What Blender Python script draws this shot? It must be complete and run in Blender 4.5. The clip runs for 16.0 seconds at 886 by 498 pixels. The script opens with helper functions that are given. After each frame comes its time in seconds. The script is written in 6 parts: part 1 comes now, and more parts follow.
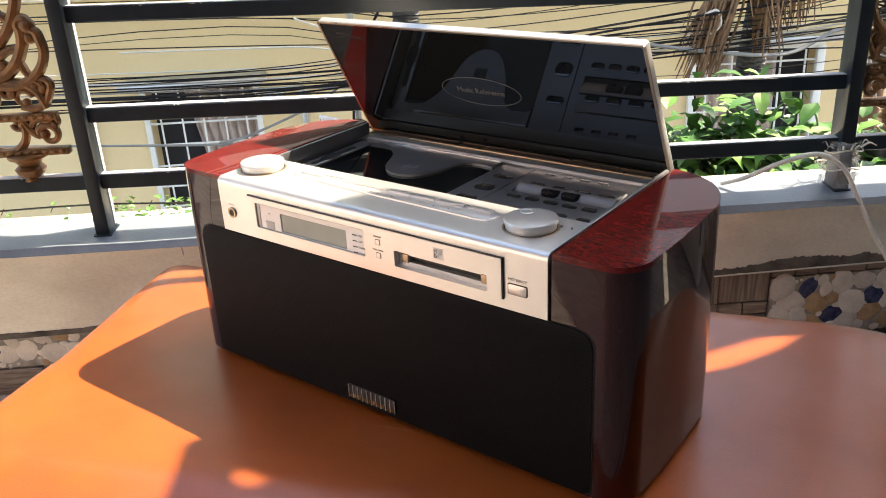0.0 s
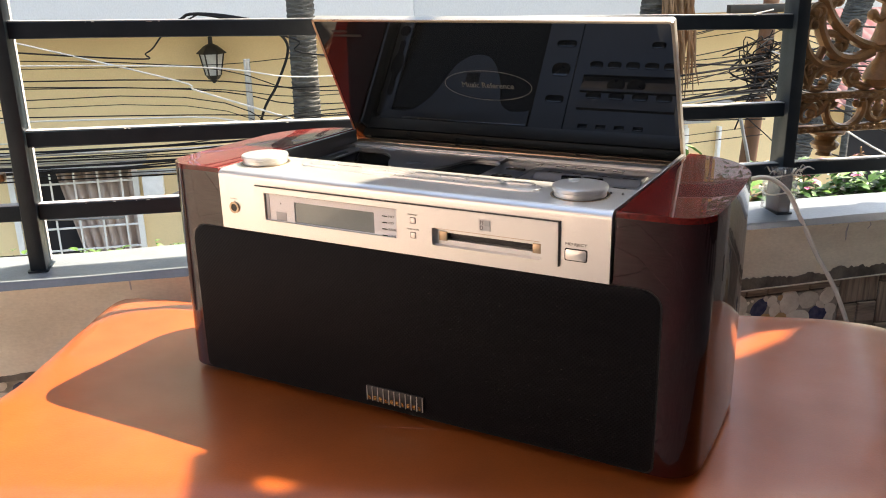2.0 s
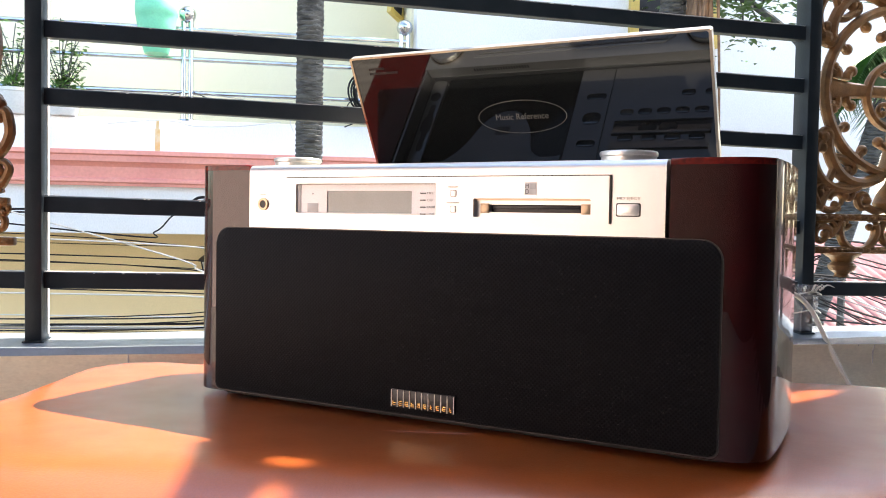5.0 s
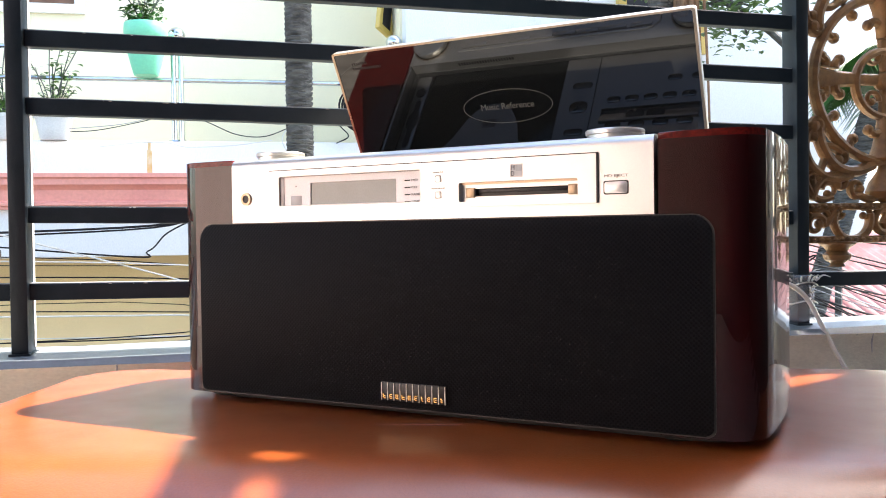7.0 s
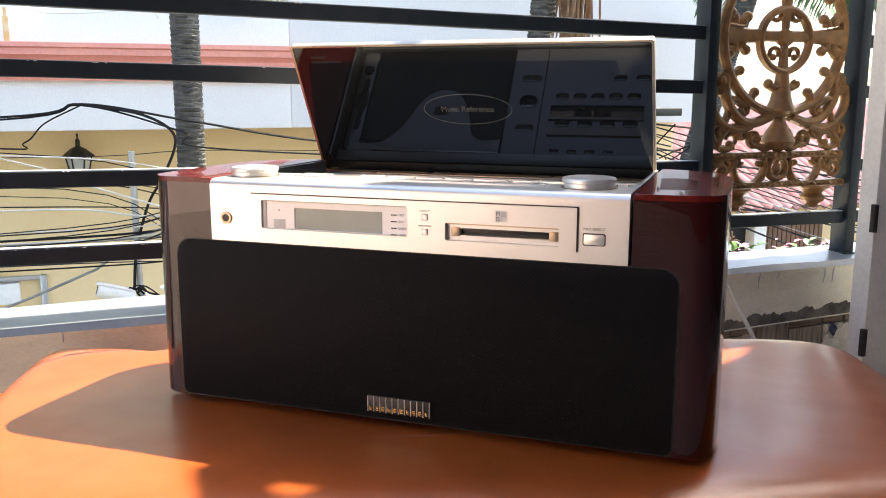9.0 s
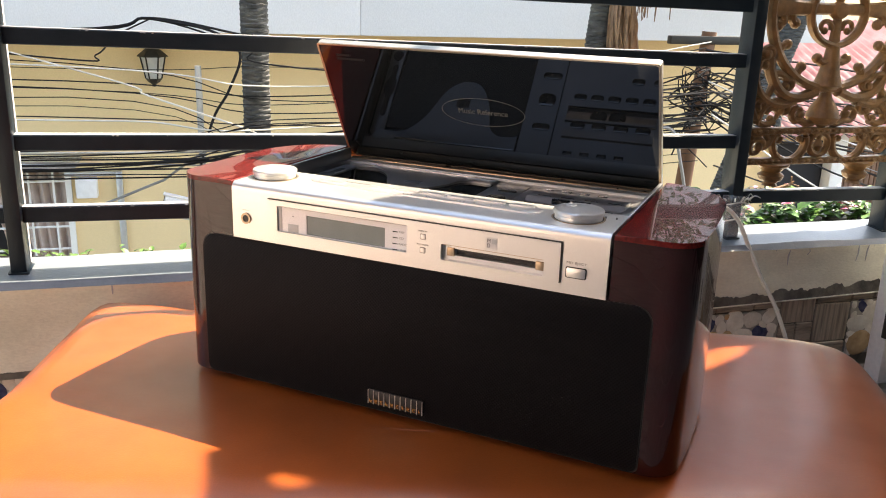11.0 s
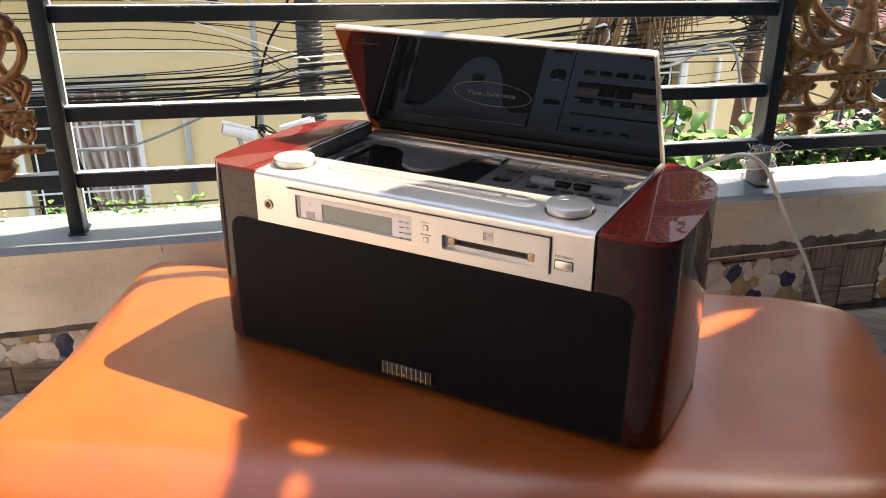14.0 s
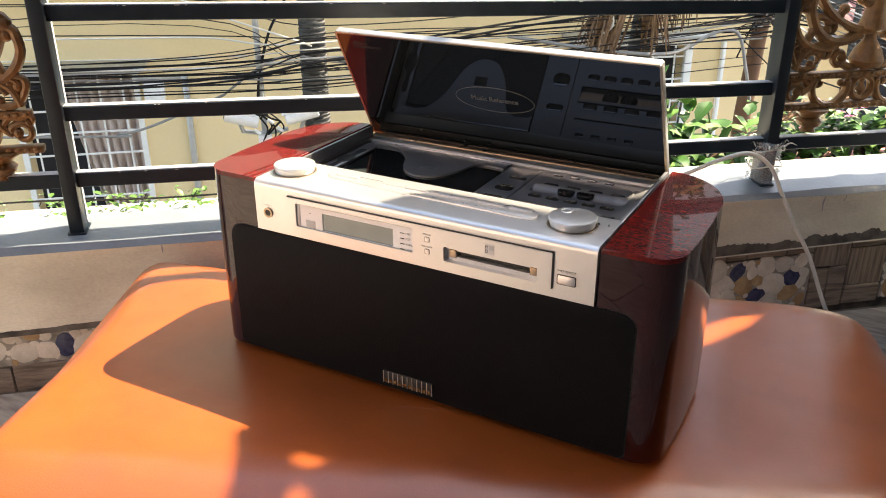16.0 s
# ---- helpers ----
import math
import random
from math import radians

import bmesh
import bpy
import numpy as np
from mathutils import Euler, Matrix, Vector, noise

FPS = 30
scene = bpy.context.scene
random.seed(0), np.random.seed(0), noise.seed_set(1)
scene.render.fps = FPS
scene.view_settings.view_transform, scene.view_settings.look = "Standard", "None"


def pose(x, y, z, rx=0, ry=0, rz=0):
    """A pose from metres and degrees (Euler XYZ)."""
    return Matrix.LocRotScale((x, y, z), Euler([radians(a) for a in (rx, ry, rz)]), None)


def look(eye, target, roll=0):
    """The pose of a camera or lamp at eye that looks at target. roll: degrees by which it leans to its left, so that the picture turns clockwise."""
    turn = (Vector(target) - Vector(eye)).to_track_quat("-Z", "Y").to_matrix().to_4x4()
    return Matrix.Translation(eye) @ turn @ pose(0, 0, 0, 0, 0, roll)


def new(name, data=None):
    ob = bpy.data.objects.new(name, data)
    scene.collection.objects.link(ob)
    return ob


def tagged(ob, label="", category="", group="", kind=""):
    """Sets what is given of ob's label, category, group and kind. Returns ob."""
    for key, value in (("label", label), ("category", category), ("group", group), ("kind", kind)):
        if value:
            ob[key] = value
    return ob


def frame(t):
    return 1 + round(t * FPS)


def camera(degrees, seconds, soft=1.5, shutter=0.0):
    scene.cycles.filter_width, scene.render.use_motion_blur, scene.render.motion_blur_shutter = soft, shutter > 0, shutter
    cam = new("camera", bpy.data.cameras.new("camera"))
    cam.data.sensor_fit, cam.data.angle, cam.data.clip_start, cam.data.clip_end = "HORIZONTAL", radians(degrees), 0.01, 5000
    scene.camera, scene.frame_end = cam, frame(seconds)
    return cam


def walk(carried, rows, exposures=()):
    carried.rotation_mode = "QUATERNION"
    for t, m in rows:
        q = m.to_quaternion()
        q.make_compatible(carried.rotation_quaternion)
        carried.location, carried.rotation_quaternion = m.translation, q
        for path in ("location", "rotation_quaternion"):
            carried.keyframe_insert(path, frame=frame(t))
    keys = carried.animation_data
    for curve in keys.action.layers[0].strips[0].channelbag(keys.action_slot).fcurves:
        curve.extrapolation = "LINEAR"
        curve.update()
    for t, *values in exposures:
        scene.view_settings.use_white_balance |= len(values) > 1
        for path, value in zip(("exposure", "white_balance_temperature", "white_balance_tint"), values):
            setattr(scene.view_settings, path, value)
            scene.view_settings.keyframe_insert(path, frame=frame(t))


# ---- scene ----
cam = camera(54.7, 16.0, soft=1.0)
PATH = [
    (0, (0.462, -0.488, 1.04), (-0.659, 0.963, 0.242), -3.0),
    (0.5, (0.453, -0.496, 1.043), (-0.636, 0.971, 0.23), -2.7),
    (1, (0.439, -0.502, 1.039), (-0.607, 0.997, 0.228), -1.9),
    (1.5, (0.403, -0.519, 1.005), (-0.587, 1.051, 0.257), -1.1),
    (2, (0.351, -0.563, 0.95), (-0.559, 1.109, 0.337), -1.3),
    (2.5, (0.308, -0.615, 0.899), (-0.513, 1.151, 0.447), -1.3),
    (3, (0.293, -0.632, 0.836), (-0.493, 1.181, 0.525), -0.2),
    (3.5, (0.302, -0.623, 0.794), (-0.524, 1.186, 0.582), 1.1),
    (4, (0.318, -0.61, 0.776), (-0.581, 1.169, 0.62), 2.2),
    (6.5, (0.316, -0.562, 0.722), (-0.611, 1.21, 0.691), -0.6),
    (7, (0.318, -0.569, 0.725), (-0.606, 1.204, 0.687), -0.8),
    (7.5, (0.309, -0.578, 0.734), (-0.587, 1.209, 0.677), -1.2),
    (8, (0.292, -0.585, 0.757), (-0.507, 1.246, 0.66), -1.4),
    (8.5, (0.266, -0.61, 0.807), (-0.437, 1.25, 0.592), -1.0),
    (9, (0.256, -0.636, 0.863), (-0.392, 1.222, 0.502), -0.0),
    (9.5, (0.257, -0.649, 0.894), (-0.378, 1.196, 0.458), 0.4),
    (12, (0.364, -0.632, 1.019), (-0.495, 1.035, 0.323), 1.3),
    (12.5, (0.371, -0.637, 1.04), (-0.506, 0.992, 0.28), 0.1),
    (13, (0.374, -0.633, 1.044), (-0.513, 0.973, 0.248), -0.8),
    (13.5, (0.381, -0.637, 1.051), (-0.503, 0.971, 0.254), -0.6),
    (14, (0.381, -0.64, 1.057), (-0.491, 0.978, 0.269), -0.2),
    (14.5, (0.378, -0.63, 1.068), (-0.48, 0.994, 0.278), 0.2),
    (15, (0.375, -0.624, 1.078), (-0.477, 0.995, 0.27), 0.4),
    (15.5, (0.379, -0.619, 1.078), (-0.479, 0.991, 0.258), 0.1),
    (16, (0.373, -0.623, 1.079), (-0.496, 0.977, 0.252), -0.1),
]
walk(cam, [(t, look(eye, target, roll)) for t, eye, target, roll in PATH],
     [(0.0, 2.17, 7200, 10), (1.5, 2.15, 7250, 10), (2.5, 2.19, 7400, 10), (3.5, 2.30, 7400, 10), (4.5, 2.46, 6900, 10), (6.5, 2.50, 6500, 10), (7.5, 2.46, 6500, 10),
      (8.5, 2.38, 6700, 10), (9.5, 2.33, 7000, 10), (12.0, 2.18, 7400, 10), (16.0, 2.15, 7450, 10)])

# ---- world, sun, exposure ----
SUN_WAY = Vector((-0.40, -0.55, -1.0)).normalized()
world = bpy.data.worlds.new("daylight")
scene.world = world
world.use_nodes = True
wn, wl = world.node_tree.nodes, world.node_tree.links
sky = wn.new("ShaderNodeTexSky")
sky.sky_type, sky.sun_disc = "NISHITA", False
sky.sun_elevation = math.asin(-SUN_WAY.z)
sky.sun_rotation = math.atan2(-SUN_WAY.x, -SUN_WAY.y)
sky.dust_density, sky.ozone_density, sky.air_density = 2.0, 0.6, 1.1
wl.new(sky.outputs[0], wn["Background"].inputs[0])
wn["Background"].inputs[1].default_value = 0.15
sun_data = bpy.data.lights.new("sun", "SUN")
sun_data.energy, sun_data.angle, sun_data.color = 3.9, radians(0.25), (1.0, 0.90, 0.77)
sun = new("sun", sun_data)
sun.matrix_world = look((6, 8, 15), Vector((6, 8, 15)) + SUN_WAY)

# ---- materials ----
def material(name, base, rough=0.5, metal=0.0, second=None, scale=40.0, amount=0.5, fine=400.0, bump=0.1, coat=0.0,
             rough_vary=0.08, stretch=(1, 1, 1), spec=0.5, per_piece=0.0, coat_rough=0.03, bump_dist=0.002):
    """A surface with colour variation at two scales, varied roughness and a fine relief."""
    m = bpy.data.materials.new(name)
    m.use_nodes = True
    n, l = m.node_tree.nodes, m.node_tree.links
    b = n["Principled BSDF"]
    geo = n.new("ShaderNodeNewGeometry")
    mp = n.new("ShaderNodeMapping")
    mp.inputs["Scale"].default_value = stretch
    l.new(geo.outputs["Position"], mp.inputs["Vector"])
    big, small = n.new("ShaderNodeTexNoise"), n.new("ShaderNodeTexNoise")
    for node, s, d in ((big, scale, 5), (small, fine, 3)):
        node.inputs["Scale"].default_value, node.inputs["Detail"].default_value = s, d
        l.new(mp.outputs[0], node.inputs["Vector"])
    ramp = n.new("ShaderNodeMapRange")
    ramp.inputs["From Min"].default_value, ramp.inputs["From Max"].default_value = 0.35, 0.68
    l.new(big.outputs["Fac"], ramp.inputs["Value"])
    mix = n.new("ShaderNodeMix")
    mix.data_type = "RGBA"
    mix.inputs["A"].default_value = (*base, 1)
    mix.inputs["B"].default_value = (*(second or [c * 0.75 for c in base]), 1)
    fac = n.new("ShaderNodeMath")
    fac.operation = "MULTIPLY"
    fac.inputs[1].default_value = amount
    l.new(ramp.outputs[0], fac.inputs[0])
    l.new(fac.outputs[0], mix.inputs["Factor"])
    grain = n.new("ShaderNodeMix")
    grain.data_type, grain.blend_type = "RGBA", "MULTIPLY"
    grain.inputs["Factor"].default_value = 0.25
    l.new(mix.outputs["Result"], grain.inputs["A"])
    l.new(small.outputs["Fac"], grain.inputs["B"])
    gain = n.new("ShaderNodeHueSaturation")
    gain.inputs["Value"].default_value = 1.14
    l.new(grain.outputs["Result"], gain.inputs["Color"])
    if per_piece:
        info = n.new("ShaderNodeObjectInfo")
        vary = n.new("ShaderNodeMapRange")
        vary.inputs["To Min"].default_value, vary.inputs["To Max"].default_value = 1.14 - per_piece, 1.14 + per_piece
        l.new(info.outputs["Random"], vary.inputs["Value"])
        l.new(vary.outputs[0], gain.inputs["Value"])
    l.new(gain.outputs[0], b.inputs["Base Color"])
    rr = n.new("ShaderNodeMapRange")
    rr.inputs["To Min"].default_value, rr.inputs["To Max"].default_value = max(0, rough - rough_vary), min(1, rough + rough_vary)
    l.new(big.outputs["Fac"], rr.inputs["Value"])
    l.new(rr.outputs[0], b.inputs["Roughness"])
    b.inputs["Metallic"].default_value, b.inputs["Specular IOR Level"].default_value = metal, spec
    b.inputs["Coat Weight"].default_value, b.inputs["Coat Roughness"].default_value = coat, coat_rough
    if bump:
        bp = n.new("ShaderNodeBump")
        bp.inputs["Strength"].default_value, bp.inputs["Distance"].default_value = bump, bump_dist
        l.new(small.outputs["Fac"], bp.inputs["Height"])
        l.new(bp.outputs[0], b.inputs["Normal"])
    return m


def lacquered_wood(name, base, second, scale, stretch, coat, ior):
    """Veneer with a wavy figure under a thick mirror-like polyester lacquer."""
    m = material(name, base, 0.22, second=second, scale=scale, amount=0.9, fine=1100, bump=0.0, coat=1.0, coat_rough=0.012, stretch=stretch, spec=0.05)
    n = m.node_tree.nodes
    noises = [x for x in n if x.bl_idname == "ShaderNodeTexNoise"]
    noises[0].inputs["Distortion"].default_value = 2.2
    n["Principled BSDF"].inputs["Coat IOR"].default_value = ior
    n["Principled BSDF"].inputs["Coat Weight"].default_value = coat
    return m


def speaker_cloth():
    """Black perforated grille sheet: rows of tiny round holes."""
    m = bpy.data.materials.new("speaker_mesh")
    m.use_nodes = True
    n, l = m.node_tree.nodes, m.node_tree.links
    b = n["Principled BSDF"]
    geo = n.new("ShaderNodeNewGeometry")
    vor = n.new("ShaderNodeTexVoronoi")
    vor.inputs["Scale"].default_value, vor.inputs["Randomness"].default_value = 430, 0.0
    mp = n.new("ShaderNodeMapping")
    mp.inputs["Rotation"].default_value = (0, radians(45), 0)
    mp.inputs["Scale"].default_value = (1, 0.0, 1)
    l.new(geo.outputs["Position"], mp.inputs["Vector"])
    l.new(mp.outputs[0], vor.inputs["Vector"])
    ramp = n.new("ShaderNodeMapRange")
    ramp.inputs["From Min"].default_value, ramp.inputs["From Max"].default_value = 0.25, 0.45
    l.new(vor.outputs["Distance"], ramp.inputs["Value"])
    mix = n.new("ShaderNodeMix")
    mix.data_type = "RGBA"
    mix.inputs["A"].default_value, mix.inputs["B"].default_value = (0.0012, 0.0012, 0.0016, 1), (0.0064, 0.0060, 0.0072, 1)
    l.new(ramp.outputs[0], mix.inputs["Factor"])
    l.new(mix.outputs["Result"], b.inputs["Base Color"])
    b.inputs["Roughness"].default_value, b.inputs["Specular IOR Level"].default_value = 0.65, 0.15
    bp = n.new("ShaderNodeBump")
    bp.inputs["Strength"].default_value, bp.inputs["Distance"].default_value = 0.35, 0.0008
    l.new(ramp.outputs[0], bp.inputs["Height"])
    l.new(bp.outputs[0], b.inputs["Normal"])
    return m


def clear(name, tint=(1, 1, 1), rough=0.0):
    m = bpy.data.materials.new(name)
    m.use_nodes = True
    b = m.node_tree.nodes["Principled BSDF"]
    b.inputs["Base Color"].default_value = (*tint, 1)
    b.inputs["Transmission Weight"].default_value, b.inputs["Roughness"].default_value = 1.0, rough
    b.inputs["IOR"].default_value = 1.45
    return m


# end block wood in two tones: sides darkened for shade, burl tops brightened for sun
WOOD_DIM = lacquered_wood("lacquered_veneer_dim", (0.030, 0.0029, 0.0035), (0.014, 0.0021, 0.0028), 45, (1.0, 1.0, 0.22), 0.55, 1.75)
BURL_LIT = lacquered_wood("lacquered_burl_lit", (0.155, 0.012, 0.009), (0.046, 0.0045, 0.0045), 150, (0.55, 1.8, 1.0), 0.6, 1.47)
MESH = speaker_cloth()
SILVER = material("champagne_metal", (0.72, 0.715, 0.695), 0.32, 0.72, second=(0.68, 0.675, 0.65), scale=25, amount=0.4, fine=2500, bump=0.03, rough_vary=0.04)
SILVER_DARK = material("grey_metal_deck", (0.40, 0.40, 0.405), 0.35, 0.8, second=(0.34, 0.34, 0.345), scale=30, amount=0.5, fine=2500, bump=0.03, rough_vary=0.04)
GOLD_TRIM = material("pale_gold_trim", (0.46, 0.35, 0.24), 0.3, 0.8, scale=60, fine=1500, bump=0.02)
ACRYLIC = material("black_acrylic", (0.0095, 0.0105, 0.0105), 0.02, spec=0.56, scale=30, fine=800, bump=0.0, rough_vary=0.01)
BLACK = material("black_plastic", (0.012, 0.012, 0.013), 0.4, scale=80, fine=1500, bump=0.05)
RUBBER = material("black_rubber", (0.02, 0.02, 0.02), 0.8, scale=80, fine=900, bump=0.2)
BUTTON = material("dark_button", (0.010, 0.010, 0.011), 0.25, 0.1, scale=80, fine=1500, bump=0.02)
LCD = material("lcd_glass", (0.215, 0.255, 0.235), 0.06, spec=0.6, scale=50, amount=0.3, fine=900, bump=0.0, rough_vary=0.02, coat=0.6)
LABEL_SILVER = material("display_window", (0.93, 0.92, 0.89), 0.14, 0.0, second=(0.90, 0.89, 0.86), scale=40, amount=0.2, fine=900, bump=0.0, coat=0.6)
INK = material("grey_print", (0.24, 0.23, 0.215), 0.6, scale=300, fine=1500, bump=0.0)
MID_INK = material("mid_grey_print", (0.34, 0.325, 0.30), 0.6, scale=300, fine=1500, bump=0.0)
FAINT_INK = material("faint_print", (0.50, 0.48, 0.45), 0.6, scale=300, fine=1500, bump=0.0)
LID_INK = material("lid_print", (0.165, 0.155, 0.132), 0.5, scale=300, fine=1500, bump=0.0)
FAINT_LID = material("faint_lid_print", (0.012, 0.012, 0.012), 0.5, scale=300, fine=1500, bump=0.0)
GREY_PRINT = material("dull_grey_print", (0.12, 0.12, 0.12), 0.5, scale=300, fine=1500, bump=0.0)
FROSTED_PALE = material("pale_emblem", (0.70, 0.69, 0.66), 0.4, scale=20, fine=200, bump=0.0)
PALE_INK = material("pale_print", (0.62, 0.60, 0.55), 0.35, 0.5, scale=300, fine=1500, bump=0.0)
GOLD = material("gold_lettering", (0.80, 0.55, 0.20), 0.22, 0.9, scale=300, fine=1500, bump=0.0)
LEATHER = material("tan_leatherette", (0.385, 0.084, 0.0145), 0.36, second=(0.325, 0.069, 0.0115), scale=13, amount=1.0, fine=620, bump=0.10, rough_vary=0.16, spec=0.35, coat=0.9, coat_rough=0.25)
LEATHER.node_tree.nodes["Principled BSDF"].inputs["Coat IOR"].default_value = 1.52
IRON = material("black_painted_steel", (0.0135, 0.0225, 0.031), 0.36, second=(0.021, 0.032, 0.043), spec=0.22, scale=35, amount=0.8, fine=500, bump=0.12)
# pale grey for dried paint drips and for sun glare painted on the railing
GLARE_AND_DRIPS = material("pale_glare_and_drips", (0.50, 0.51, 0.52), 0.7, second=(0.30, 0.31, 0.32), scale=40, amount=0.8, fine=300, bump=0.1)
IRON_CHIP = material("bare_primer", (0.55, 0.55, 0.53), 0.6, scale=80, fine=500, bump=0.1)
BRONZE = material("bronze_painted_casting", (0.150, 0.078, 0.027), 0.45, 0.1, second=(0.28, 0.146, 0.050), scale=55, amount=0.9, fine=450, bump=0.3)
LEDGE = material("painted_ledge", (0.195, 0.222, 0.246), 0.34, second=(0.135, 0.156, 0.178), scale=14, amount=0.6, fine=220, bump=0.15)
PLASTER = material("weathered_plaster", (0.85, 0.83, 0.70), 0.8, second=(0.58, 0.55, 0.45), scale=6, amount=0.75, fine=160, bump=0.35, stretch=(1, 1, 2.2))
GRIME = material("grimy_mortar", (0.17, 0.155, 0.13), 0.85, second=(0.035, 0.033, 0.03), scale=30, amount=0.9, fine=250, bump=0.4)
PLANK_UPRIGHT = material("upright_wood_print_tile", (0.36, 0.30, 0.24), 0.3, second=(0.10, 0.08, 0.065), scale=14, amount=0.95, fine=160, bump=0.05, stretch=(14, 14, 0.8), per_piece=0.12)
PLANK_TILE = material("wood_print_tile", (0.36, 0.30, 0.24), 0.3, second=(0.12, 0.095, 0.075), scale=22, amount=0.9, fine=120, bump=0.05, stretch=(1, 1, 9), per_piece=0.12)
PLANK_FLOOR = material("wood_print_floor_tile", (0.42, 0.39, 0.345), 0.35, second=(0.18, 0.157, 0.137), scale=10, amount=0.9, fine=120, bump=0.05, stretch=(1.5, 9, 1), per_piece=0.1)
PEBBLE = material("white_pebble", (0.74, 0.72, 0.65), 0.25, second=(0.55, 0.52, 0.45), scale=45, amount=0.7, fine=300, bump=0.05, per_piece=0.16)
PEBBLE_BED = material("pebble_print_bed", (0.40, 0.385, 0.34), 0.4, second=(0.17, 0.16, 0.14), scale=60, amount=0.9, fine=300, bump=0.05)
PEBBLE_BLUE = material("blue_pebble", (0.022, 0.030, 0.095), 0.2, second=(0.085, 0.095, 0.18), scale=120, amount=0.7, fine=300, bump=0.05)
PEBBLE_TAN = material("tan_pebble", (0.50, 0.36, 0.20), 0.25, second=(0.28, 0.18, 0.09), scale=50, amount=0.8, fine=300, bump=0.05)
CREAM = material("cream_wall_paint", (0.86, 0.665, 0.37), 0.75, second=(0.77, 0.59, 0.32), scale=0.9, amount=0.7, fine=120, bump=0.08)
CREAM_PALE = material("pale_cream_paint", (0.84, 0.78, 0.56), 0.75, second=(0.76, 0.70, 0.50), scale=0.9, amount=0.6, fine=140, bump=0.08)
WHITEWASH = material("white_wall_paint", (0.77, 0.77, 0.76), 0.75, second=(0.70, 0.70, 0.69), scale=0.8, amount=0.45, fine=140, bump=0.08, stretch=(1, 1, 0.5))
PINK = material("salmon_cornice_paint", (0.80, 0.35, 0.275), 0.6, second=(0.70, 0.27, 0.23), scale=2.0, amount=0.7, fine=40, bump=0.1)
RUST = material("rust_streak", (0.70, 0.45, 0.16), 0.8, second=(0.75, 0.62, 0.4), scale=20, amount=0.9, fine=120, bump=0.0)
BARK = material("ringed_palm_bark", (0.125, 0.125, 0.115), 0.9, second=(0.04, 0.039, 0.038), scale=16, amount=0.9, fine=90, bump=0.6, stretch=(1, 1, 3.0), bump_dist=0.01)
STRAW = material("dry_palm_leaf", (0.27, 0.16, 0.085), 0.8, second=(0.13, 0.075, 0.042), scale=20, amount=0.9, fine=150, bump=0.3)
LEAF = material("green_leaf", (0.055, 0.155, 0.028), 0.42, second=(0.028, 0.085, 0.016), scale=25, amount=0.8, fine=150, bump=0.1, per_piece=0.3)
LEAF_LIGHT = material("young_leaf", (0.095, 0.20, 0.035), 0.45, second=(0.05, 0.115, 0.02), scale=25, amount=0.8, fine=150, bump=0.1, per_piece=0.3)
PETAL = material("purple_petal", (0.60, 0.10, 0.22), 0.6, second=(0.62, 0.28, 0.42), scale=60, amount=0.8, fine=200, bump=0.05)
CABLE = material("black_cable", (0.008, 0.008, 0.009), 0.6, spec=0.2, second=(0.018, 0.018, 0.019), scale=9, amount=0.8, fine=200, bump=0.05)
CABLE_GREY = material("grey_cable", (0.30, 0.31, 0.31), 0.5, second=(0.2, 0.2, 0.2), scale=9, amount=0.8, fine=200, bump=0.05)
CABLE_WHITE = material("white_cable", (0.70, 0.68, 0.62), 0.4, second=(0.6, 0.58, 0.52), scale=20, amount=0.6, fine=200, bump=0.05)
WHITE_PLASTIC = material("white_plastic", (0.90, 0.90, 0.89), 0.35, scale=20, amount=0.3, fine=200, bump=0.02)
WHITE_PAINT = material("white_gloss_paint", (0.84, 0.83, 0.79), 0.4, second=(0.75, 0.73, 0.67), scale=12, amount=0.5, fine=150, bump=0.12)
GALVANISED = material("galvanised_steel", (0.50, 0.52, 0.54), 0.35, 0.7, scale=15, fine=200, bump=0.05)
STEEL = material("polished_steel", (0.62, 0.63, 0.65), 0.14, 1.0, scale=15, fine=200, bump=0.0, rough_vary=0.05)
DARK_PAINT = material("dark_brown_paint", (0.035, 0.026, 0.022), 0.6, second=(0.05, 0.037, 0.03), scale=3, amount=0.7, fine=40, bump=0.1)
# near-black colour carries the darkness of unlit rooms
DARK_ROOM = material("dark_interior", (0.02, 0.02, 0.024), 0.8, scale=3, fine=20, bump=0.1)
CURTAIN = material("pale_curtain", (0.60, 0.50, 0.44), 0.9, second=(0.48, 0.37, 0.32), scale=6, amount=0.7, fine=90, bump=0.2)
MINT = material("mint_plastic_pot", (0.21, 0.66, 0.42), 0.4, second=(0.17, 0.60, 0.35), scale=6, amount=0.5, fine=80, bump=0.03)
POT_WHITE = material("white_pot", (0.74, 0.76, 0.74), 0.4, scale=6, amount=0.4, fine=80, bump=0.03)
LANTERN_METAL = material("bronze_lantern", (0.03, 0.028, 0.024), 0.5, 0.3, scale=30, fine=200, bump=0.1)
FROSTED = material("frosted_glass", (0.55, 0.56, 0.54), 0.3, scale=20, fine=200, bump=0.0)
YELLOW_FRAME = material("yellow_window_paint", (0.66, 0.47, 0.12), 0.5, scale=6, amount=0.5, fine=60, bump=0.1)
ROOF_RED = material("faded_red_sheet", (0.34, 0.125, 0.12), 0.6, second=(0.46, 0.28, 0.27), scale=3, amount=0.8, fine=40, bump=0.1)
BROWN_WOOD = material("brown_stained_wood", (0.20, 0.10, 0.055), 0.6, second=(0.12, 0.06, 0.03), scale=8, amount=0.8, fine=60, bump=0.2, stretch=(1, 1, 0.2))
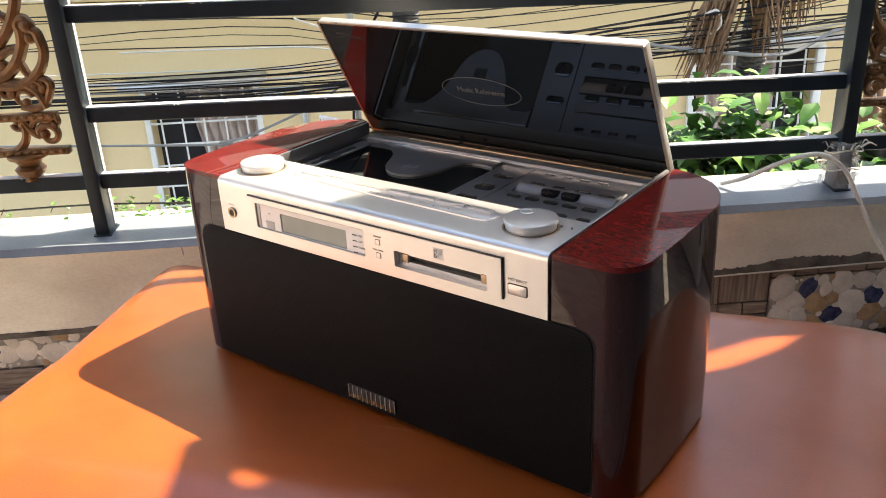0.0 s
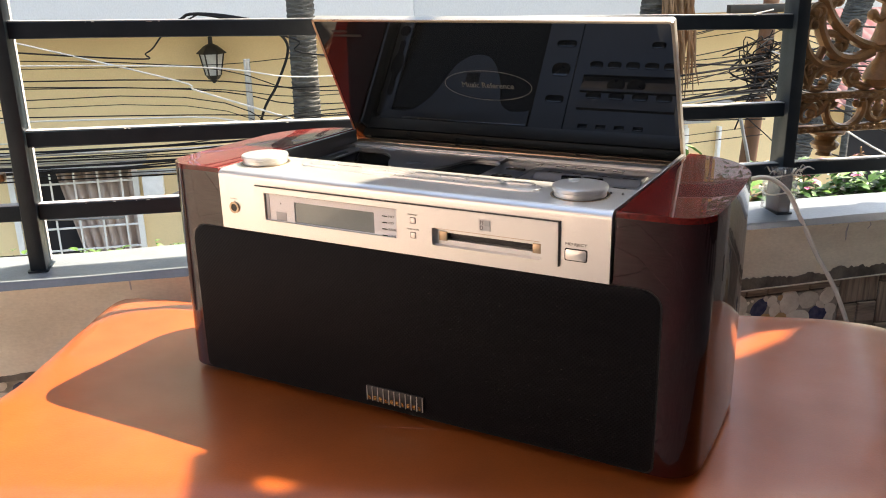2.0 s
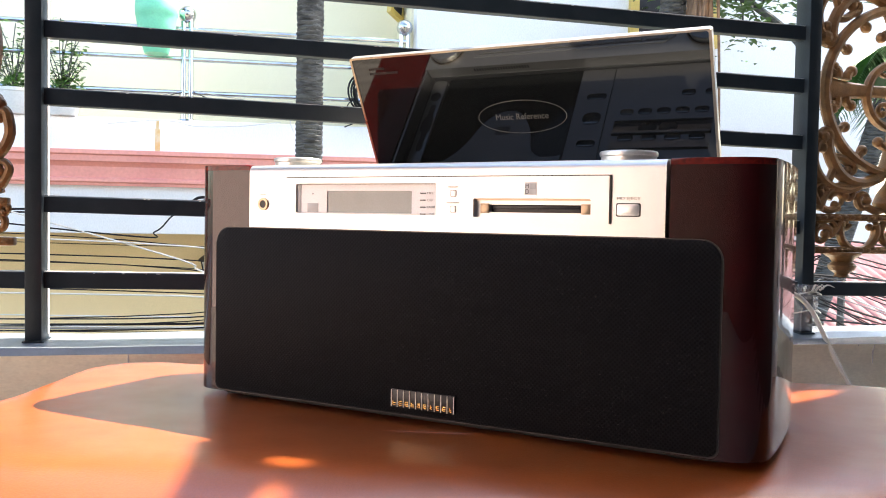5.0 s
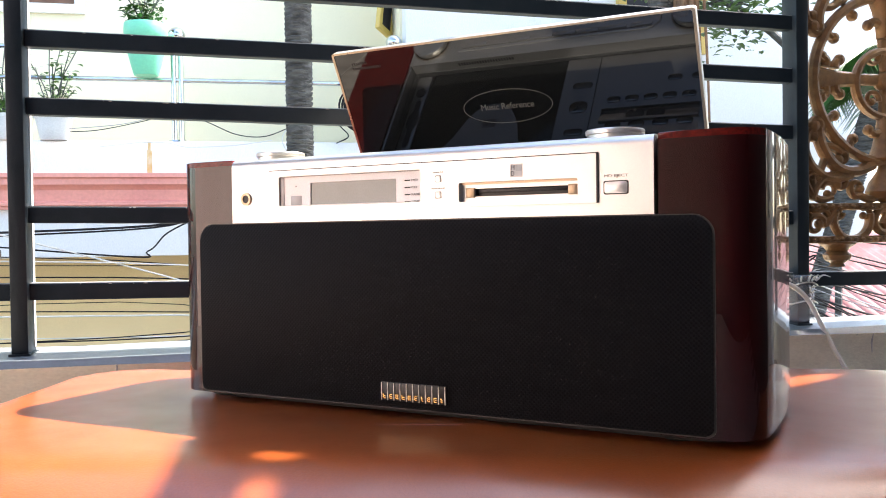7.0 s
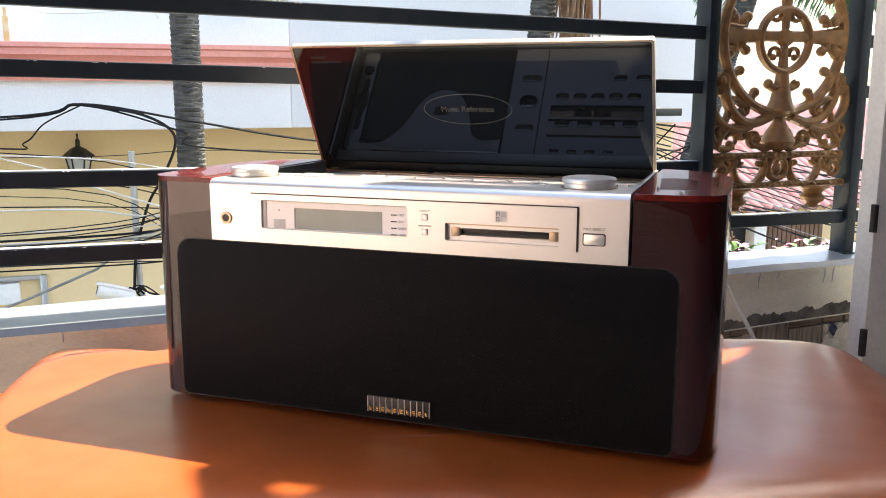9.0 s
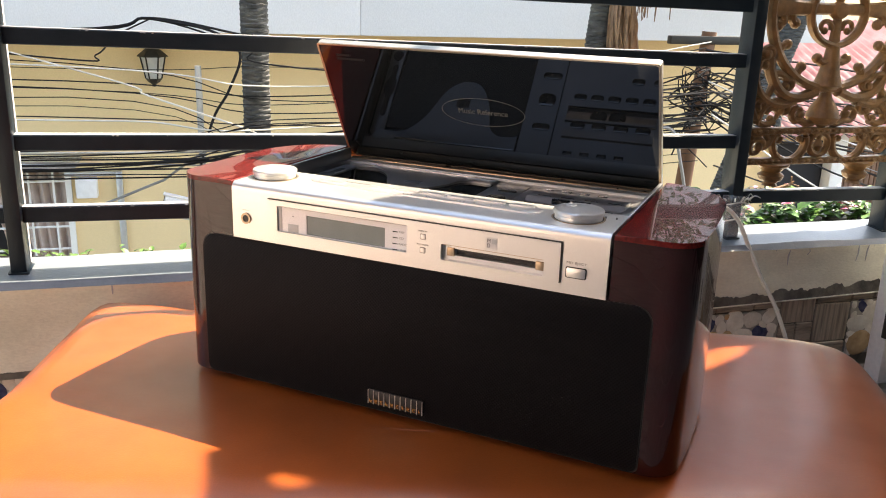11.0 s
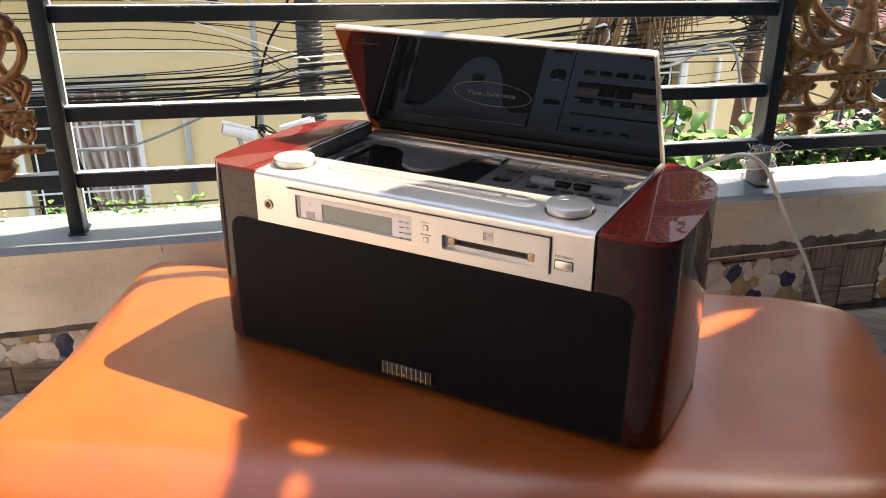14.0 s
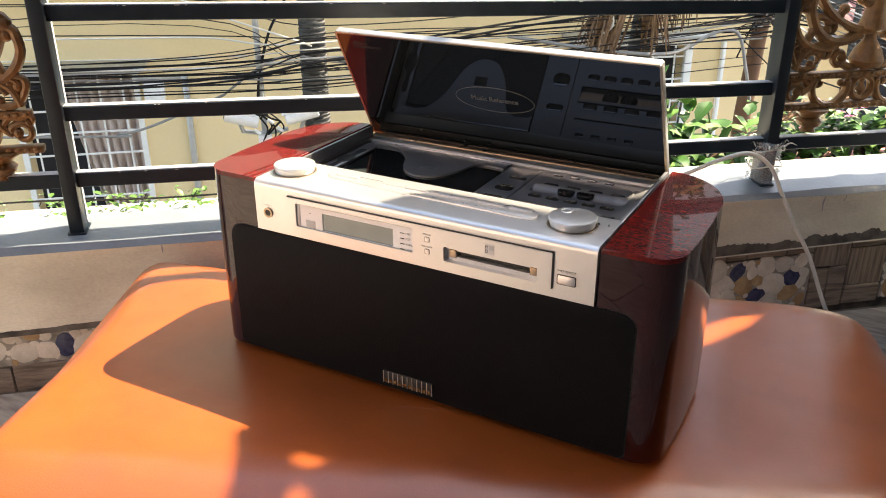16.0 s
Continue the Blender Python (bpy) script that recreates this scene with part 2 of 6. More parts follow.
CONCRETE = material("concrete", (0.36, 0.35, 0.33), 0.85, second=(0.24, 0.23, 0.215), scale=2, amount=0.8, fine=30, bump=0.3)
PINK_RENDER = material("pale_pink_render", (0.87, 0.72, 0.68), 0.8, second=(0.78, 0.63, 0.59), scale=2, amount=0.8, fine=30, bump=0.2)
ASPHALT = material("asphalt", (0.05, 0.05, 0.052), 0.9, second=(0.075, 0.073, 0.07), scale=3, amount=0.8, fine=60, bump=0.4)
PLASTIC_FILM = material("crumpled_film", (0.75, 0.76, 0.76), 0.18, spec=0.8, scale=60, amount=0.4, fine=300, bump=0.3)
PLASTIC_FILM.node_tree.nodes["Principled BSDF"].inputs["Alpha"].default_value = 0.27
CLEAR_TUBE = material("milky_hose", (0.72, 0.72, 0.66), 0.22, spec=0.6, scale=40, amount=0.3, fine=300, bump=0.0)

# ---- builders ----
STREET = Matrix.Rotation(math.atan2(0.631, 0.776), 4, "Z")   # axes along the railing: x along it, y out to the street
IDENT = Matrix.Identity(4)


def finish(bm, m=None, smooth=True):
    bmesh.ops.recalc_face_normals(bm, faces=bm.faces)
    if m is not None:
        bm.transform(m)
    for f in bm.faces:
        f.smooth = smooth
    me = bpy.data.meshes.new("mesh")
    bm.to_mesh(me)
    bm.free()
    me.set_sharp_from_angle(angle=radians(32))
    return me


def thing(name, label, category, at=(0, 0, 0), group="", kind="", m=None):
    ob = new(name)
    ob.empty_display_size = 0.05
    ob.matrix_basis = (m or IDENT) @ Matrix.Translation(at)
    return tagged(ob, label, category, group, kind)


def part(name, bm, mat, parent, label="", m=None, kind=""):
    """Links a bmesh as one mesh object under a thing or a part."""
    ob = new(name, finish(bm, m))
    ob.data.materials.append(mat)
    if parent is not None:
        ob.parent = parent
        ob.matrix_parent_inverse = parent.matrix_basis.inverted() if parent.parent is None else IDENT
    return tagged(ob, label, kind=kind)


def solid(name, bm, mat, label, category, group="", kind="", m=None):
    """A thing that is one mesh."""
    return tagged(part(name, bm, mat, None, m=m), label, category, group, kind)


def box(x0, x1, y0, y1, z0, z1, bevel=0.0, seg=2, bm=None):
    own = bmesh.new()
    bmesh.ops.create_cube(own, size=1)
    for v in own.verts:
        v.co = ((x0 + x1) / 2 + v.co.x * (x1 - x0), (y0 + y1) / 2 + v.co.y * (y1 - y0), (z0 + z1) / 2 + v.co.z * (z1 - z0))
    if bevel:
        bmesh.ops.bevel(own, geom=own.edges[:], offset=bevel, segments=seg, profile=0.5, affect="EDGES", clamp_overlap=True)
    return join(bm, own)


def join(bm, own):
    if bm is None:
        return own
    me = bpy.data.meshes.new("tmp")
    own.to_mesh(me)
    own.free()
    bm.from_mesh(me)
    bpy.data.meshes.remove(me)
    return bm


def prism(outline, z0, z1, bevel=0.0, seg=3, bm=None, axes="xyz", top_only=False):
    """An outline (pairs) drawn out from z0 to z1; axes 'xzy' draws the outline in x and z and pulls it along y."""
    own = bmesh.new()
    low = [own.verts.new((a, b, z0)) for a, b in outline]
    high = [own.verts.new((a, b, z1)) for a, b in outline]
    own.faces.new(low[::-1])
    top = own.faces.new(high)
    k = len(outline)
    for i in range(k):
        own.faces.new((low[i], low[(i + 1) % k], high[(i + 1) % k], high[i]))
    if bevel:
        edges = list(top.edges) if top_only else [e for e in own.edges if abs(e.verts[0].co.z - e.verts[1].co.z) < 1e-9]
        bmesh.ops.bevel(own, geom=edges, offset=bevel, segments=seg, profile=0.5, affect="EDGES")
    if axes == "xzy":
        for v in own.verts:
            v.co = (v.co.x, v.co.z, v.co.y)
    elif axes == "yzx":
        for v in own.verts:
            v.co = (v.co.z, v.co.x, v.co.y)
    return join(bm, own)


def rounded(x0, x1, y0, y1, r, k=5):
    """A rounded rectangle; r is one radius or four (from the lower left, anticlockwise)."""
    rs = r if isinstance(r, (tuple, list)) else (r,) * 4
    pts = []
    for (cx, cy, a), q in zip(((x0, y0, 180), (x1, y0, 270), (x1, y1, 0), (x0, y1, 90)), rs):
        sx, sy = (1 if cx == x0 else -1), (1 if cy == y0 else -1)
        if q <= 0:
            pts.append((cx, cy))
            continue
        for i in range(k + 1):
            t = radians(a + 90 * i / k)
            pts.append((cx + sx * q + q * math.cos(t), cy + sy * q + q * math.sin(t)))
    return pts


def frame_shape(outer, inner, z0, z1, bm=None, axes="xyz"):
    """A flat ring between two outlines with as many points each."""
    own = bmesh.new()
    k = len(outer)
    rows = [[own.verts.new((a, b, z)) for a, b in o] for o, z in ((outer, z0), (outer, z1), (inner, z1), (inner, z0))]
    for q in range(4):
        for i in range(k):
            own.faces.new((rows[q][i], rows[q][(i + 1) % k], rows[(q + 1) % 4][(i + 1) % k], rows[(q + 1) % 4][i]))
    if axes == "xzy":
        for v in own.verts:
            v.co = (v.co.x, v.co.z, v.co.y)
    return join(bm, own)


def lathe(profile, seg=32, at=(0, 0, 0), bm=None, m=None):
    """Pairs of radius and height turned about z."""
    own = bmesh.new()
    rings = []
    for r, z in profile:
        rings.append([own.verts.new((r * math.cos(2 * math.pi * i / seg), r * math.sin(2 * math.pi * i / seg), z)) for i in range(seg)] if r > 1e-6
                     else [own.verts.new((0, 0, z))])
    for a, b in zip(rings, rings[1:]):
        for i in range(seg):
            j = (i + 1) % seg
            if len(a) == 1 and len(b) == 1:
                continue
            if len(a) == 1:
                own.faces.new((a[0], b[i], b[j]))
            elif len(b) == 1:
                own.faces.new((a[i], a[j], b[0]))
            else:
                own.faces.new((a[i], a[j], b[j], b[i]))
    own.transform(Matrix.Translation(at) @ (m or IDENT))
    return join(bm, own)


def spline(points, steps=8):
    """A smooth line through points."""
    p = [Vector(q) for q in points]
    p = [p[0] * 2 - p[1]] + p + [p[-1] * 2 - p[-2]]
    out = []
    for a, b, c, d in zip(p, p[1:], p[2:], p[3:]):
        for i in range(steps):
            t = i / steps
            out.append(0.5 * ((2 * b) + (c - a) * t + (2 * a - 5 * b + 4 * c - d) * t * t + (3 * b - a - 3 * c + d) * t ** 3))
    return out + [p[-2]]


def tube(points, radius, seg=8, bm=None, flat=1.0, side=None, ends=True):
    """A round bar along points; radius is a number or one for each point; flat squeezes it along side."""
    own = bmesh.new()
    pts = [Vector(q) for q in points]
    k = len(pts)
    rad = radius if isinstance(radius, (list, tuple)) else [radius] * k
    prev = None
    rings = []
    for i, q in enumerate(pts):
        d = (pts[min(i + 1, k - 1)] - pts[max(i - 1, 0)])
        d = d.normalized() if d.length > 1e-9 else Vector((1, 0, 0))
        if side is not None:
            u = Vector(side)
        elif prev is None:
            u = d.orthogonal()
        else:
            u = prev
        u = (u - d * u.dot(d)).normalized()
        prev = u
        w = d.cross(u)
        rings.append([own.verts.new(q + rad[i] * (math.cos(2 * math.pi * j / seg) * u * flat + math.sin(2 * math.pi * j / seg) * w)) for j in range(seg)])
    for a, b in zip(rings, rings[1:]):
        for j in range(seg):
            own.faces.new((a[j], a[(j + 1) % seg], b[(j + 1) % seg], b[j]))
    if ends:
        own.faces.new(rings[0][::-1])
        own.faces.new(rings[-1])
    return join(bm, own)


def ball(at, r, bm=None, seg=12, squash=(1, 1, 1)):
    own = bmesh.new()
    bmesh.ops.create_uvsphere(own, u_segments=seg, v_segments=max(6, seg // 2), radius=r)
    for v in own.verts:
        v.co = Vector(at) + Vector((v.co.x * squash[0], v.co.y * squash[1], v.co.z * squash[2]))
    return join(bm, own)


def words(name, text, size, mat, parent, m, width=None, italic=0.0):
    """Printed or raised letters in the built-in font, as a mesh part, middle-aligned at the pose m (drawn in its x and y)."""
    cu = bpy.data.curves.new("letters", "FONT")
    cu.body, cu.size, cu.align_x, cu.align_y, cu.extrude, cu.shear = text, size, "CENTER", "CENTER", 0.0002, italic
    tmp = new("letters", cu)
    bpy.context.view_layer.update()
    me = bpy.data.meshes.new_from_object(tmp.evaluated_get(bpy.context.evaluated_depsgraph_get()))
    bpy.data.objects.remove(tmp)
    if width:
        w = max(v.co.x for v in me.vertices) - min(v.co.x for v in me.vertices)
        me.transform(Matrix.Diagonal((width / w, 1, 1, 1)))
    me.transform(m)
    ob = new(name, me)
    me.materials.append(mat)
    ob.parent = parent
    ob.matrix_parent_inverse = parent.matrix_basis.inverted() if parent.parent is None else IDENT
    return ob


def street(r, n, z):
    """A place by its distance along the railing, out to the street, and height."""
    return STREET @ Vector((r, n, z))

# ---- the balcony: floor, parapet, added unseen walls and shadow boards ----
FLOOR_Z, TOP_Z, TILE_Z = 0.340, 0.582, 0.468     # terrace floor, leather seat, upper edge of the wall tiles
FACE_N, BACK_N = 0.487, 0.590    # parapet, inner and outer face

parapet = tagged(thing("parapet", "low weathered plaster parapet with a painted ledge", "parapet", kind="structure"))
part("wall_core", box(-3.2, 2.6, FACE_N + 0.0135, BACK_N - 0.004, -3.6, 0.560), PLASTER, parapet, "stained grey plaster wall", m=STREET)
bm = bmesh.new()
prof = [(FACE_N - 0.002, TILE_Z), (FACE_N + 0.002, 0.548), (FACE_N - 0.003, 0.566), (FACE_N + 0.006, 0.5745), (FACE_N + 0.04, 0.578), (BACK_N, 0.580), (BACK_N + 0.006, 0.574), (BACK_N + 0.006, 0.46), (FACE_N + 0.012, TILE_Z - 0.008)]
k = 96
rows = []
for i in range(k + 1):
    x = -3.2 + 5.8 * i / k
    dz = 0.027 * (x - 0.6)
    rows.append([bm.verts.new((x, a + 0.0022 * noise.noise(Vector((x * 9, j, 3))), b + (dz if j in (0, len(prof) - 1) else 0) + 0.0022 * noise.noise(Vector((x * 7, j, 8))))) for j, (a, b) in enumerate(prof)])
for a, b in zip(rows, rows[1:]):
    for j in range(len(prof)):
        bm.faces.new((a[j], b[j], b[(j + 1) % len(prof)], a[(j + 1) % len(prof)]))
coping = part("coping", bm, LEDGE, parapet, "pale painted cement ledge", m=STREET)
for p in coping.data.polygons:
    if p.center.z < 0.562:
        p.material_index = 1
coping.data.materials.append(PLASTER)
SKEW = STREET @ Matrix(((1, 0, 0, 0), (0, 1, 0, 0), (0.027, 0, 1, -0.0162), (0, 0, 0, 1)))   # the tile courses climb slightly to the right
bm = bmesh.new()
rows = []
for i in range(800):
    x = -1.4 + 3.2 * i / 799
    deep = min(1, max(0, (x - 0.25) / 0.5))
    top = TILE_Z + 0.004 + (0.004 + 0.015 * deep) * (0.75 + 0.6 * noise.noise(Vector((x * 9, 3, 1))) + 0.35 * noise.noise(Vector((x * 37, 1, 5))) + 0.25 * noise.noise(Vector((x * 160, 1, 5))))
    low, top = TILE_Z - 0.002, max(TILE_Z + 0.002, top)
    rows.append([bm.verts.new((x, n, z)) for n, z in ((FACE_N + 0.01, low), (FACE_N - 0.0035, low), (FACE_N - 0.0028, top), (FACE_N + 0.01, top))])
for u, v in zip(rows, rows[1:]):
    for j in range(3):
        bm.faces.new((u[j], v[j], v[j + 1], u[j + 1]))
part("grime_line", bm, GRIME, parapet, "black grime along the foot of the plaster", m=SKEW)
bm = bmesh.new()
for i in range(16):     # dried drips of paint down the plaster
    x, z, h = random.uniform(-0.75, 1.1), 0.566, random.choice((0.008, 0.014, 0.03))
    tube([(x, FACE_N - 0.0020, z), (x + random.gauss(0, 0.0015), FACE_N - 0.0005, z - h * 0.5), (x, FACE_N + 0.0005, z - h)], [0.0012, 0.0014, 0.0006], 6, bm)
part("paint_drips", bm, GLARE_AND_DRIPS, parapet, "pale dried drips of paint", m=STREET, kind="stuff")

floor = solid("floor", box(-3.2, 2.6, -2.75, FACE_N + 0.02, FLOOR_Z - 0.25, FLOOR_Z - 0.006), GRIME, "grey mortar bed under plank-look floor tiles", "floor", kind="structure", m=STREET)
# unseen walls added: dark ones cut the bounce, the pink one throws sun back
wall_back = solid("wall_back", box(-3.2, 2.6, -2.75, -2.62, FLOOR_Z - 0.25, 3.2), DARK_PAINT, "unseen dark back wall added to keep reflections dark", "wall", kind="structure", m=STREET)
wall_left = solid("wall_left", box(-3.35, -3.2, -2.75, 0.2, FLOOR_Z - 0.25, 3.4), PINK_RENDER, "unseen pale pink wall added to bounce sun onto the player", "wall", kind="structure", m=STREET)
wall_right = solid("wall_right", box(1.60, 1.75, -2.75, 0.38, FLOOR_Z - 0.25, 2.64), DARK_PAINT, "unseen dark right wall added to hold light off the player", "wall", kind="structure", m=STREET)

# unseen boards added overhead, cut so their shadows fall where shade belongs
KR = 3.2 - TOP_Z
SHIFT = Vector((0.40 * KR, 0.55 * KR))


def shadow_board(outline):
    pts = [(x + SHIFT.x, y + SHIFT.y) for x, y in outline]
    return prism(pts, 3.2, 3.206)


roof = thing("awning", "unseen boards added overhead to shade the balcony and player", "awning", kind="structure")
for outline in (
    [(0.05, -0.40), (-0.030, -0.236), (-0.079, -0.174), (-0.0995, -0.1495), (-0.050, -0.1315), (-0.043, -0.1350), (-0.033, -0.1340), (-0.028, -0.151), (-0.027, -0.162), (-0.016, -0.172),
     (0.002, -0.161), (-0.007, -0.150), (-0.0275, -0.1505), (-0.0325, -0.1335), (-0.025, -0.1300), (-0.015, -0.1190), (-0.053, -0.1215), (-0.0505, -0.1310), (-0.1000, -0.1490), (-0.121, -0.123), (-0.105, -0.085), (-0.081, -0.060),
     (-0.045, -0.058), (0.03, -0.06), (0.065, -0.05), (0.082, -0.022), (0.06, -0.01), (0.05, 0.03), (0.215, 0.215), (0.243, 0.264), (0.272, 0.322), (0.277, 0.350), (0.30, 0.40), (0.5, 0.6), (1.9, 0.6), (1.9, -3.4), (1.2, -4.4), (-0.30, -3.9), (-0.95, -2.2), (-0.85, -0.95), (-0.2, -0.68)],
    [(-1.34, -4.70), (1.22, -2.62), (2.2, -3.5), (-0.45, -5.78)],
    [(-3.0, -1.2), (-2.75, -2.8), (-2.1, -3.5), (-1.8, -4.4), (-1.5, -4.75), (-4.8, -5.0), (-4.8, -1.2)],
    [(0.158, 0.757), (0.701, 1.199), (0.682, 1.222), (0.141, 0.777)],
    [(0.100, 0.125), (0.227, 0.332), (0.255, 0.394), (0.274, 0.374), (0.262, 0.349), (0.224, 0.290), (0.110, 0.109)],
):
    part("board", shadow_board(outline), DARK_PAINT, roof)

# ---- railing ----
POSTS = {"c": -0.4200, "d": 0.6845, "e": 0.9985}
BARS = ((0.6565, -0.010), (0.7550, -0.014), (0.8930, -0.0212), (0.9790, -0.021), (1.0590, -0.021), (1.155, -0.02), (1.25, -0.02), (1.515, -0.02), (1.60, -0.02), (1.685, -0.02), (1.765, -0.02))     # height at the post and fall to the right


def post(r):
    t = thing("railing_post", "square black painted steel railing post on the ledge", "post", street(r, 0.539, 0.576), group="railing posts")
    bm = box(r - 0.0105, r + 0.0105, 0.520, 0.558, 0.570, 1.79, 0.0025)
    part("shaft", bm, IRON, t, m=STREET)
    # pale strip paints in the sunlit side of the post
    part("glare_strip", box(r + 0.0104, r + 0.0112, 0.5475, 0.5560, 0.585, 1.785), GLARE_AND_DRIPS, t, "pale strip for the sunlit side of the post", m=STREET)
    part("weld_collar", prism(rounded(r - 0.0135, r + 0.0135, 0.5165, 0.5605, 0.003), 0.5735, 0.5795, 0.001), IRON, t, m=STREET)
    return t


for r in (-2.0, -0.765, POSTS["c"], POSTS["d"], POSTS["e"], 2.4):
    post(r)


def bar_between(a, b, z, fall, group):
    tilt = STREET @ Matrix(((1, 0, 0, 0), (0, 1, 0, 0), (fall, 0, 1, 0.4 * fall), (0, 0, 0, 1)))
    bm = bmesh.new()
    k = max(4, int((b - a) / 0.05))
    sect = [(-0.0078, -0.0105), (0.0078, -0.0105), (0.0088, -0.0095), (0.0088, 0.0095), (0.0078, 0.0105), (-0.0078, 0.0105), (-0.0088, 0.0095), (-0.0088, -0.0095)]
    rows = [[bm.verts.new((a + (b - a) * i / k, 0.539 + p * 1.0, z + q + 0.0006 * noise.noise(Vector((i * 0.7, z * 50, a))))) for p, q in sect] for i in range(k + 1)]
    for u, v in zip(rows, rows[1:]):
        for j in range(8):
            bm.faces.new((u[j], v[j], v[(j + 1) % 8], u[(j + 1) % 8]))
    bm.faces.new(rows[0][::-1]), bm.faces.new(rows[-1])
    ob = solid("railing_bar", bm, IRON, "black painted steel railing bar with chipped paint", "railing bar", group, m=tilt)
    # pale strip paints in the sun glare along the bar
    part("glare_strip", box(a, b, 0.5315, 0.5465, z + 0.0106, z + 0.0114), GLARE_AND_DRIPS, ob, "pale strip for sun glare on the upper face", m=tilt)
    # paint chips along the upper face
    ob.data.materials.append(IRON_CHIP)
    bm = bmesh.new()
    for _ in range(max(3, int((b - a) * 14))):
        x = random.uniform(a + 0.02, b - 0.02)
        n0 = 0.539 + random.choice((-0.0089, -0.0089, random.uniform(-0.007, 0.006)))
        w = random.uniform(0.001, 0.006)
        zz = z + 0.0098 if n0 < 0.5305 else z + 0.0108
        ball((x, n0, zz), 0.001, bm, 6, (w / 0.001 * 0.6, 0.7, 0.5))
    part("paint_chips", bm, IRON_CHIP, ob, "specks of bare primer", m=tilt, kind="stuff")
    return ob


for z, fall in BARS:
    bar_between(-1.9895, -0.7755, z, fall, "railing bars")
    bar_between(POSTS["c"] + 0.0105, POSTS["d"] - 0.0105, z, fall, "railing bars")
    bar_between(POSTS["e"] + 0.0105, 2.381, z, fall, "railing bars")
for a, b in ((-0.7545, POSTS["c"] - 0.0105), (POSTS["d"] + 0.0105, POSTS["e"] - 0.0105)):
    for z, fall in (BARS[0], (1.30, -0.02)):
        bar_between(a, b, z, fall, "ornament bars")

# ---- seat that the player stands on ----
UV = Matrix.Rotation(radians(18.5), 4, "Z")


def leather_seat():
    t = thing("leather_ottoman", "low ottoman covered in smooth orange-tan leatherette", "ottoman", (0.03, 0.06, FLOOR_Z))
    bm = bmesh.new()
    k = 200
    u0, u1, v0, v1 = -0.436, 0.532, -0.243, 0.318

    def outline(inset):
        pts = rounded(u0 + inset, u1 - inset, v0 + inset, v1 - inset, [max(0.012, q - inset) for q in (0.12, 0.12, 0.062, 0.050)], 12)
        # even spacing round the edge
        ps = [Vector(p) for p in pts] + [Vector(pts[0])]
        lens = [0]
        for a, b in zip(ps, ps[1:]):
            lens.append(lens[-1] + (b - a).length)
        out, j = [], 0
        for i in range(k):
            s = lens[-1] * i / k
            while lens[j + 1] < s:
                j += 1
            f = (s - lens[j]) / max(1e-9, lens[j + 1] - lens[j])
            out.append(ps[j].lerp(ps[j + 1], f))
        return out

    R = 0.052
    rings = []
    for inset in (0.23, 0.215, 0.20, 0.18, 0.16, 0.15, 0.14, 0.13, 0.12, 0.112, 0.105, 0.097, 0.09, 0.08, 0.07, 0.06, R):
        rings.append([(p.x, p.y, TOP_Z) for p in outline(inset)])
    for a in range(12, 91, 13):
        q = radians(a)
        rings.append([(p.x, p.y, TOP_Z - R + R * math.cos(q)) for p in outline(R - R * math.sin(q))])
    for d in (0.075, 0.10, 0.13, 0.16, 0.19, TOP_Z - FLOOR_Z):
        ring = []
        for i, p in enumerate(outline(0)):
            f = 0.010 * (d / 0.2) * math.sin(i * 0.42 + 1.3 * math.sin(i * 0.11)) + 0.004
            c = (p - Vector((0.04, 0.037))).normalized()
            ring.append((p.x + c.x * f, p.y + c.y * f, TOP_Z - d))
        rings.append(ring)
    vs = []
    for n, ring in enumerate(rings):
        row = []
        for x, y, z in ring:
            dip = (0.0016 * noise.noise(Vector((x * 9, y * 9, 0))) + 0.0006 * noise.noise(Vector((x * 26, y * 19, 4)))) if z > TOP_Z - 0.06 else 0.0
            # the padding slopes away and flares out at one corner
            side = min(1.0, max(0.0, (-0.16 - x) / 0.12))
            past = math.hypot(max(0.0, -0.315 - x), max(0.0, y - 0.150) * side) - 0.060
            if past > 0:
                dip -= min(0.85 * past * past / (past + 0.012), 0.017 + 0.06 * past)
            pull = max(0.0, 1 - math.hypot(x - u0, y - v1) / 0.30) ** 1.2 * (1.0 if z > TOP_Z - 0.06 else 0.7)
            x, y = x - 0.046 * pull, y + 0.034 * pull
            over = max(0.0, -0.3512 * x + 0.9363 * y - 0.470)      # it stops short of the parapet
            x, y = x + 0.3512 * over, y - 0.9363 * over
            edge = max(0.0, x - 0.410)
            dip -= edge * edge / 0.60      # and rolls off at the other end
            roll = max(0.0, -0.088 + 0.10 * (x - 0.078) - y)
            dip -= roll * roll / 0.19      # the padding rolls off softly towards the front
            row.append(bm.verts.new((x, y, z + dip)))
        vs.append(row)
    for a, b in zip(vs, vs[1:]):
        for i in range(k):
            bm.faces.new((a[i], a[(i + 1) % k], b[(i + 1) % k], b[i]))
    bm.faces.new(vs[0])
    part("seat_cover", bm, LEATHER, t, "creased orange-tan leatherette cover", m=UV)
    part("base_board", prism([tuple(p) for p in outline(0.03)][::4], FLOOR_Z, FLOOR_Z + 0.012), BLACK, t, m=UV)
    lower = [(*p, TOP_Z - 0.118) for p in outline(-0.011)][::2]
    part("seam", tube(lower + lower[:1], 0.0022, 6), LEATHER, t, "stitched seam round the side", m=UV)
    return t


ottoman = leather_seat()

# ---- the music player ----
BOT, TOP = 0.5885, 0.789
player = thing("music_player", "tabletop music player with red burl ends, silver panel and raised lid", "music player", (0, 0.1, TOP_Z))


